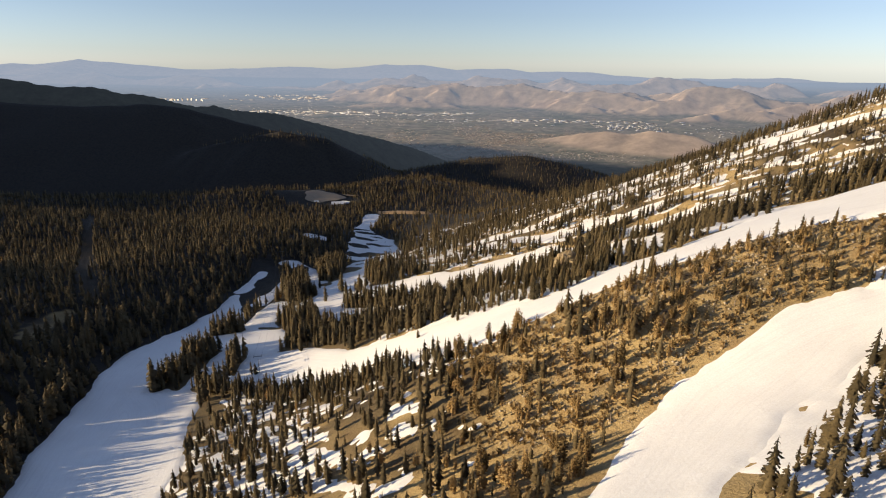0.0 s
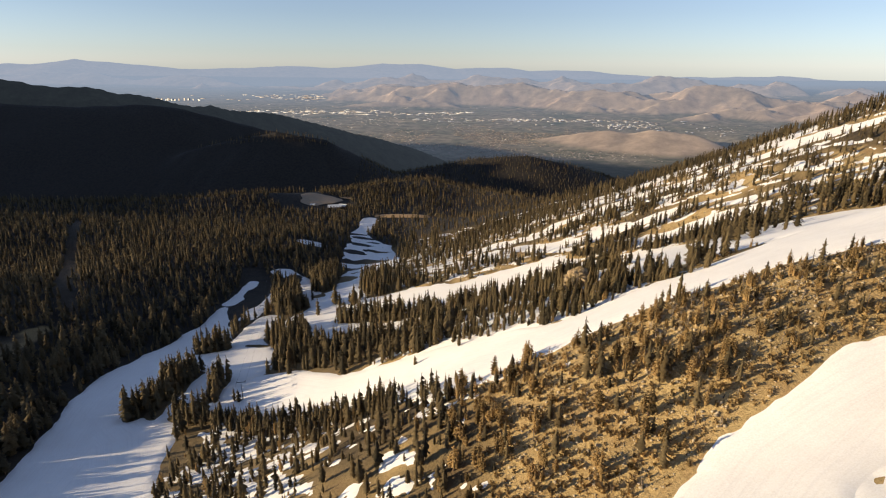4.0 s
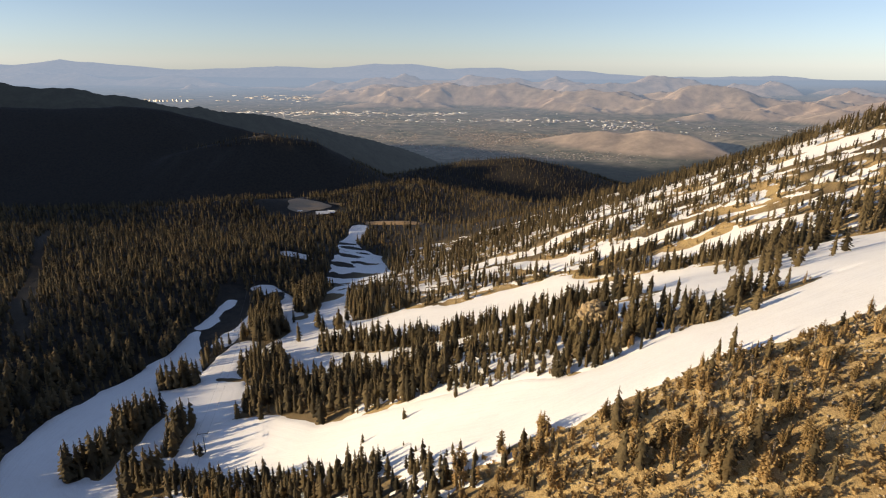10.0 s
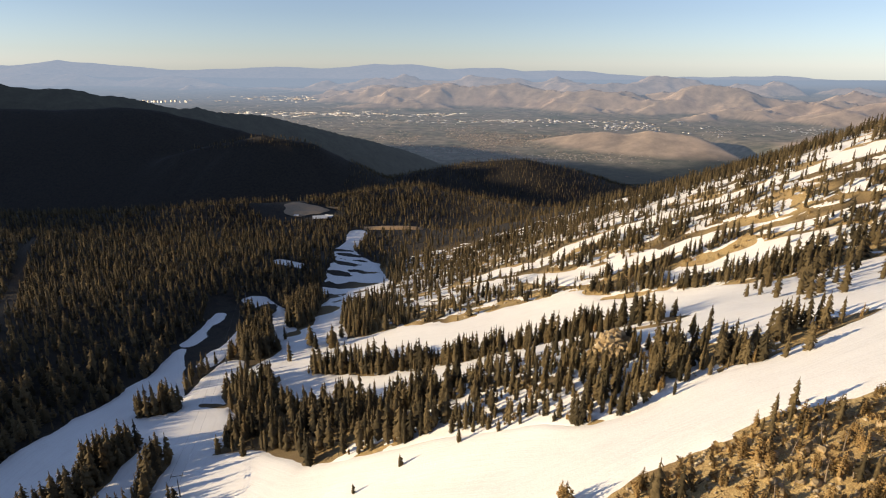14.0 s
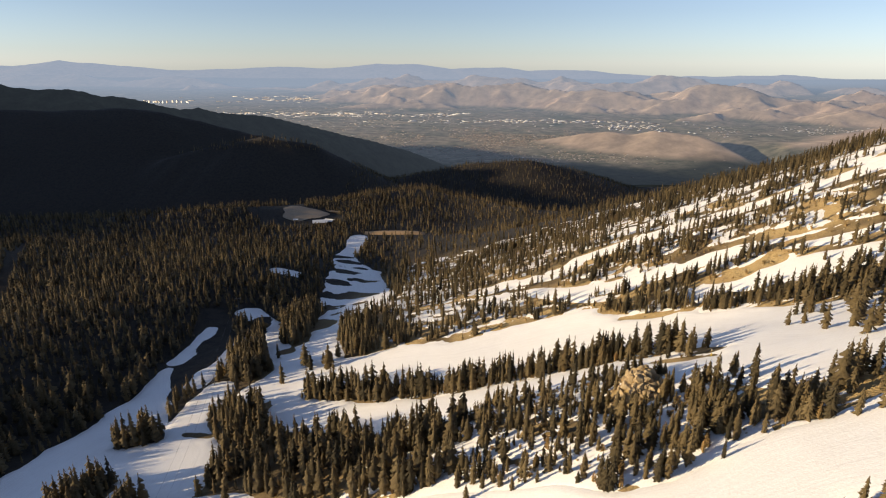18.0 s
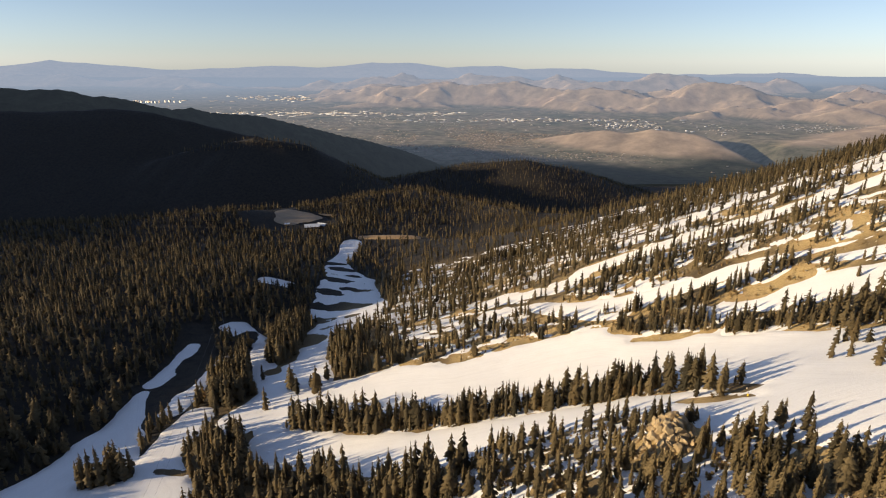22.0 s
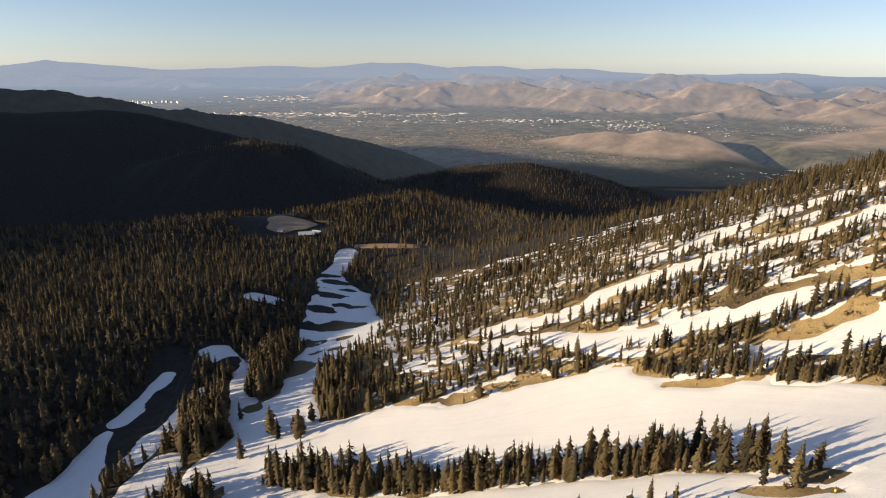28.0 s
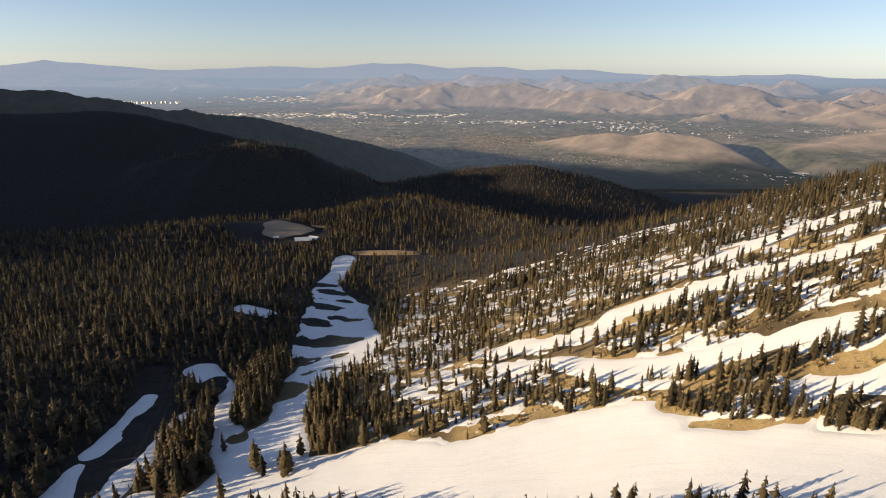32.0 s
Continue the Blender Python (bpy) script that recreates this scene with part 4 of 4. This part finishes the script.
def brush(name, label, places, seed):
    """Low shrubs of upright twigs, joined."""
    gb = np.random.default_rng(seed)
    vs, fs, ts, base = [], [], [], 0
    for k in range(5):
        v0, f0 = blades(rng, 1.0, 0.6, 3, 6, BUSHY, 2, -0.9, 0.02)
        p = places[k::5]
        h = (0.7 + 2.8 * gb.random(len(p)) ** 1.6)[:, None]
        a = gb.uniform(0, 6.28, len(p))[:, None]
        zz = land(p[:, 0], p[:, 1])[:, None]
        vs.append(np.stack([(v0[:, 0] * np.cos(a) - v0[:, 1] * np.sin(a)) * h + p[:, :1], (v0[:, 0] * np.sin(a) + v0[:, 1] * np.cos(a)) * h + p[:, 1:], v0[:, 2] * h + zz - 0.1], 2).reshape(-1, 3))
        fs.append((f0[None] + (base + np.arange(len(p)) * len(v0))[:, None, None]).reshape(-1, 3))
        ts.append(np.repeat(gb.random(len(p)), len(v0)))
        base += len(p) * len(v0)
    return tagged(new(name, raw_mesh(name, np.concatenate(vs), np.concatenate(fs), [BRUSH], attrs=[("tint", np.concatenate(ts))])), label, "shrubs", kind="stuff")


brush("brush", "dry brown brush on the bare stony rib", bare_spots(2800, (20, 330, 185, 660), 24, 0.2), 25)


# ---- lodge, parking lot and the far town ----
def box_part(name, size, at, mat, parent, label="", bevel=0.0):
    bm = bmesh.new()
    bmesh.ops.create_cube(bm, size=1.0)
    bmesh.ops.scale(bm, vec=size, verts=bm.verts)
    if bevel:
        bmesh.ops.bevel(bm, geom=bm.edges[:], offset=bevel, segments=1, affect="EDGES")
    bmesh.ops.translate(bm, vec=at, verts=bm.verts)
    me = bpy.data.meshes.new(name)
    bm.to_mesh(me)
    bm.free()
    me.materials.append(mat)
    return part(name, me, parent, label)


def gable_part(name, length, width, rise, over, at, mat, parent, label=""):
    """A pitched roof with thickness, its ridge along x."""
    l, w, t = length / 2 + over, width / 2 + over, 0.35
    rows = [(-w, 0), (0, rise), (w, 0), (w, -t), (0, rise - t), (-w, -t)]
    v = [(sx * l, yy, zz) for sx in (-1, 1) for yy, zz in rows]
    f = [(k, (k + 1) % 6, (k + 1) % 6 + 6, k + 6) for k in range(6)] + [tuple(range(5, -1, -1)), tuple(range(6, 12))]
    me = bpy.data.meshes.new(name)
    me.from_pydata([(a + at[0], c + at[1], e + at[2]) for a, c, e in v], [], f)
    me.materials.append(mat)
    return part(name, me, parent, label)


WHITE_ROOF = material("pale metal roof", plain((0.72, 0.74, 0.76), 0.45))
TIMBER = material("brown timber wall", plain((0.16, 0.10, 0.06), 0.8))
GLASS = material("dark window glass", plain((0.03, 0.035, 0.04), 0.15))
GRAVEL = material("grey gravel", plain((0.36, 0.27, 0.18), 0.95, scale=0.2))
STEEL = material("galvanised steel", plain((0.16, 0.16, 0.16), 0.5, 0.5))
SOIL = material("cut earth bank", plain((0.42, 0.28, 0.15), 0.95, scale=0.3))


def lodge(px, py, turn, length, width, wall, rise, label):
    e = new("lodge")
    pz = float(land(px, py))
    e.matrix_world = pose(px, py, pz, 0, 0, turn)
    box_part("wall", (length, width, wall + 2), (0, 0, wall / 2 - 1), TIMBER, e, "", 0.05)
    gable_part("roof", length, width, rise, 1.2, (0, 0, wall), WHITE_ROOF, e, "pale metal roof")
    for k in range(int(length / 4)):
        w = box_part("window", (2.2, 0.25, 1.8), (-length / 2 + 2 + k * 4, -width / 2 - 0.08, wall * 0.6), GLASS, e)
        box_part("sill", (2.5, 0.4, 0.2), (-length / 2 + 2 + k * 4, -width / 2 - 0.15, wall * 0.6 - 1.0), WHITE_ROOF, w)
    return tagged(e, label, "building")


lodge(-256, 1338, 12, 30, 16, 6, 5, "ski lodge with pale metal roof beside the parking lot")
lodge(-238, 1352, -20, 18, 12, 5, 4, "low ski lodge wing with a pale metal roof")
lodge(-312, 1352, 5, 9, 6, 3, 2, "small brown hut under the trees")


def patch(name, label, cx, cy, rx, ry, mat, lift, category):
    """A cleared pad of ground with an uneven rim."""
    v, f = [(cx, cy, 0)], []
    for ring in range(1, 7):
        for k in range(48):
            a = 6.2832 * k / 48
            q = (1 + 0.12 * math.sin(3 * a + 1) + 0.05 * math.sin(7 * a)) * ring / 6
            v.append((cx + rx * q * math.cos(a), cy + ry * q * math.sin(a), 0))
            b = 1 + (ring - 1) * 48
            if ring == 1:
                f.append((0, b + k, b + (k + 1) % 48))
            else:
                f += [(b + k - 48, b + k, b + (k + 1) % 48), (b + k - 48, b + (k + 1) % 48, b + (k + 1) % 48 - 48)]
    v = np.array(v, float)
    v[:, 2] = land(v[:, 0], v[:, 1]) + lift
    return tagged(new(name, raw_mesh(name, v, np.array(f), [mat])), label, category, kind="structure")


patch("parking_lot", "grey gravel parking lot by the ski lodge", -305, 1400, 50, 46, GRAVEL, 0.8, "parking lot")
patch("pad", "small bare gravel pad behind the lodge", -243, 1436, 20, 9, SOIL, 2.5, "pad")


# a cut bank of bare soil in front of the trees
bank_v, bank_f = [], []
for k in range(26):
    px = -150 + 125 * k / 25
    base = float(land(px, 1264.0))
    high = 5.0 * math.sin(math.pi * min(1, max(0.06, k / 25))) ** 0.4
    bank_v += [(px, 1259, base - 1), (px, 1264, base + high), (px, 1273, base + high + 0.6), (px, 1280, base - 1)]
for k in range(25):
    for m in range(3):
        a = 4 * k + m
        bank_f.append((a, a + 4, a + 5, a + 1))
bank_ob = new("soil_bank", raw_mesh("soil_bank", np.array(bank_v), np.array(bank_f), [SOIL]))
tagged(bank_ob, "long cut bank of bare orange soil", "bank", kind="structure")


def boxes(name, label, px, py, sx, sy, sz, turn_, tint_, mat, category):
    """Far buildings: walls and a low hipped top, joined."""
    v0 = np.array([(-1, -1, -0.6), (1, -1, -0.6), (1, 1, -0.6), (-1, 1, -0.6), (-1, -1, 0.75), (1, -1, 0.75), (1, 1, 0.75), (-1, 1, 0.75), (-0.5, 0, 1.0), (0.5, 0, 1.0)]) * (0.5, 0.5, 1)
    f0 = np.array([(0, 1, 5), (0, 5, 4), (1, 2, 6), (1, 6, 5), (2, 3, 7), (2, 7, 6), (3, 0, 4), (3, 4, 7), (4, 5, 9), (4, 9, 8), (6, 7, 8), (6, 8, 9), (5, 6, 9), (7, 4, 8)])
    pz = basin(px, py)
    c, s = np.cos(turn_)[:, None], np.sin(turn_)[:, None]
    ux, uy = v0[:, 0] * sx[:, None], v0[:, 1] * sy[:, None]
    v = np.stack([ux * c - uy * s + px[:, None], ux * s + uy * c + py[:, None], v0[:, 2] * sz[:, None] + pz[:, None]], 2).reshape(-1, 3)
    v = np.stack(drawn_in(v[:, 0], v[:, 1], v[:, 2]), 1)
    f = (f0[None] + (np.arange(len(px)) * 10)[:, None, None]).reshape(-1, 3)
    return tagged(new(name, raw_mesh(name, v, f, [mat], attrs=[("tint", np.repeat(tint_, 10))])), label, category, kind="stuff")


def town_look(nt, p):
    a = nt.nodes.new("ShaderNodeAttribute")
    a.attribute_name = "tint"
    nt.links.new(ramp(nt, a.outputs["Fac"], [(0.0, (0.20, 0.15, 0.12)), (0.4, (0.42, 0.35, 0.30)), (0.7, (0.75, 0.72, 0.68)), (1.0, (0.85, 0.86, 0.88))]), p.inputs["Base Color"])
    p.inputs["Roughness"].default_value = 0.7


TOWN = material("pale far walls and roofs", town_look)
ct = np.random.default_rng(12)


def town(name, label, count, cx, cy, rx, ry, size, tall_, tints):
    """Buildings in blocks, thickest at the middle of the quarter."""
    px, py = ct.normal(cx, rx, count), ct.normal(cy, ry, count)
    on = (np.abs(px) < 0.9 * py) & (fbm(px, py, 700, 3, 37) > -0.12)
    px, py = px[on], py[on]
    on = basin(px, py) - valley_floor(py) < 45
    px, py = px[on], py[on]
    k = len(px)
    return boxes(name, label, px, py, ct.uniform(*size, k) * 1.8, ct.uniform(*size, k), ct.uniform(*tall_, k), ct.uniform(-0.3, 0.3, k), ct.uniform(*tints, k), TOWN, "town")


town("suburb_houses", "scattered small houses of a valley suburb", 4200, 1000, 9300, 1150, 900, (8, 15), (3, 5), (0.0, 0.45))
town("suburb_houses", "scattered small houses along the valley edge", 420, 2300, 7700, 900, 260, (8, 15), (3, 5), (0.1, 0.6))
town("suburb_houses", "small pale houses by the gorge", 110, 4300, 6450, 450, 260, (9, 15), (3, 5), (0.3, 0.8))
town("warehouses", "pale flat warehouses on the valley plain", 190, -2600, 14300, 1500, 330, (25, 90), (4, 7), (0.35, 1.0))
town("warehouses", "pale flat warehouses below the tan hills", 150, 300, 14400, 700, 260, (25, 90), (4, 7), (0.4, 1.0))
town("warehouses", "pale flat warehouses along the river", 150, 2400, 12600, 1300, 230, (25, 80), (4, 7), (0.35, 1.0))
town("warehouses", "pale warehouses spread over the hazy plain", 230, -4000, 20300, 1900, 750, (40, 120), (5, 9), (0.3, 0.75))
town("suburb_houses", "pale houses and yards beside the tan hill", 160, 4000, 11500, 700, 300, (16, 50), (6, 12), (0.4, 1.0))
town("suburb_houses", "scattered pale houses in a far valley", 240, 6900, 10700, 1100, 500, (12, 26), (4, 7), (0.3, 0.9))
town("suburb_houses", "dim houses scattered over the whole plain", 1300, -1500, 12500, 2600, 2400, (10, 24), (3, 6), (0.0, 0.7))
town("downtown_towers", "cluster of pale far downtown towers", 36, -8800, 18100, 620, 120, (18, 30), (25, 75), (0.3, 0.9))


# ---- bridge over the gorge ----
CONCRETE = material("white concrete", plain((0.74, 0.72, 0.69), 0.7, scale=0.1))


def arch_bridge(px, py, pz, turn_, span):
    e = new("arch_bridge")
    e.matrix_world = pose(px, py, pz, 0, 0, turn_)
    box_part("deck", (span * 1.7, 9, 3.2), (0, 0, span * 0.26), CONCRETE, e)
    v, f = [], []
    for k in range(17):
        t = -1 + k / 8
        for yy, dz in ((-3, 0), (3, 0), (3, 4.5), (-3, 4.5)):
            v.append((t * span * 0.5, yy, span * 0.22 * (1 - t * t) + dz - 3))
    for k in range(16):
        for m in range(4):
            f.append((4 * k + m, 4 * k + (m + 1) % 4, 4 * k + 4 + (m + 1) % 4, 4 * k + 4 + m))
    part("arch", raw_mesh("arch", np.array(v), np.array(f), [CONCRETE]), e)
    for k in range(9):
        t = -1 + k / 4
        low = span * 0.22 * (1 - t * t)
        box_part("pillar", (2.2, 5, span * 0.26 - low + 1), (t * span * 0.5, 0, (span * 0.26 + low) / 2), CONCRETE, e)
    return tagged(e, "white concrete arch bridge over a far shaded gorge", "bridge")


bridge_at = drawn_in(np.array([4420.0]), np.array([7090.0]), basin(np.array([4420.0]), np.array([7090.0])) + 6)
arch_bridge(*(float(q[0]) for q in bridge_at), -14, 105)


# ---- ski lift ----
def lift_tower(px, py, turn_, height):
    e = new("lift_tower")
    e.matrix_world = pose(px, py, float(land(px, py)), 0, 0, turn_)
    v, f = stem(1.0, 1.0, 8)
    pole = raw_mesh("pole", np.stack([v[:, 0] * 0.45, v[:, 1] * 0.45, np.clip(v[:, 2], -0.05, 1) * height], 1) * (1, 1, 1), f, [STEEL])
    part("pole", pole, e)
    arm = box_part("crossarm", (6.2, 0.35, 0.4), (0, 0, height), STEEL, e, "", 0.04)
    for sx in (-3, 3):
        box_part("sheave_train", (0.35, 3.2, 0.45), (sx, 0, height + 0.35), STEEL, arm, "", 0.06)
    box_part("ladder", (0.4, 0.1, height * 0.8), (0, -0.45, height * 0.45), STEEL, e)
    return tagged(e, "grey steel ski lift tower with a crossarm", "lift tower", "towers of the ski lift")


TOWERS = [(-100, 205, 15), (-144, 389, 15), (-191, 586, 15), (-236, 775, 15)]
for px, py, h in TOWERS:
    lift_tower(px, py, 13, h)
for side in (-3, 3):
    cu = bpy.data.curves.new("lift_cable", "CURVE")
    cu.dimensions, cu.bevel_depth = "3D", 0.04
    sp = cu.splines.new("POLY")
    line = []
    for (ax_, ay_, ah), (bx2, by2, bh) in zip(TOWERS, TOWERS[1:]):
        za, zb = float(land(ax_, ay_)) + ah + 0.6, float(land(bx2, by2)) + bh + 0.6
        for k in range(10):
            t = k / 10
            line.append((ax_ + (bx2 - ax_) * t + side * 0.97, ay_ + (by2 - ay_) * t + side * 0.22, za + (zb - za) * t - 14 * t * (1 - t)))
    sp.points.add(len(line) - 1)
    for p_, c_ in zip(sp.points, line):
        p_.co = (*c_, 1)
    cu.materials.append(STEEL)
    tagged(new("lift_cable", cu), "thin grey steel haul rope of the ski lift", "cable")


# ---- dead wood ----
GREY_WOOD = material("weathered dead wood", plain((0.24, 0.19, 0.14), 0.9, scale=4))
DARK_WOOD = material("dark fallen wood", plain((0.07, 0.05, 0.035), 0.9, scale=4))


def snag_mesh(seed):
    """A bare dead pine with a few broken limbs."""
    r = random.Random(seed)
    v, f = stem(1.0, 0.022, 5, r.uniform(-0.1, 0.1))
    vs, fs = [v], [f]
    base = len(v)
    for k in range(9):
        z0, a, l = r.uniform(0.25, 0.9), r.uniform(0, 6.28), r.uniform(0.1, 0.3)
        lv, lf = stem(l, 0.008, 3)
        m = Matrix.Translation((0, 0, z0)) @ Matrix.Rotation(a, 4, "Z") @ Matrix.Rotation(r.uniform(0.5, 1.2), 4, "Y")
        vs.append(np.array([m @ Vector(p) for p in lv]))
        fs.append(lf + base)
        base += len(lv)
    return raw_mesh("dead_pine", np.concatenate(vs), np.concatenate(fs), [GREY_WOOD])


snags = [snag_mesh(k) for k in range(5)]
for px, py in bare_spots(70, (20, 220, 190, 320), 22):
    ob = new("dead_pine", rr.choice(snags))
    ob.matrix_world = Matrix.LocRotScale((px, py, float(land(px, py))), Euler((rr.uniform(-0.15, 0.15), rr.uniform(-0.15, 0.15), rr.uniform(0, 6.28))), Vector((1.6, 1.6, 1)) * rr.uniform(4, 8))
    tagged(ob, "bare grey dead pine on the rocky slope", "dead tree", "dead wood on the slope")
log_v, log_f = stem(1.0, 0.03, 6)
log_mesh = raw_mesh("fallen_log", log_v, log_f, [DARK_WOOD])
for px, py in bare_spots(90, (20, 215, 190, 320), 23):
    ob = new("fallen_log", log_mesh)
    ob.matrix_world = Matrix.LocRotScale((px, py, float(land(px, py)) + 0.3), Euler((0, rr.uniform(1.1, 1.4), rr.uniform(-0.8, 0.8))), Vector((1, 1, 1)) * rr.uniform(4, 8))
    tagged(ob, "dark fallen tree trunk lying on bare soil", "log", "dead wood on the slope")


# ---- marker by the run ----
YELLOW = material("yellow padding", plain((0.75, 0.55, 0.05), 0.6))
marker = new("marker_post")
marker.matrix_world = pose(135, 410, float(land(135, 410)))
box_part("post", (0.15, 0.15, 2.8), (0, 0, 1.2), DARK_WOOD, marker)
box_part("pad", (0.6, 0.6, 1.2), (0, 0, 1.0), YELLOW, marker, "yellow safety padding", 0.12)
tagged(marker, "post with yellow padding beside a ski run", "marker")
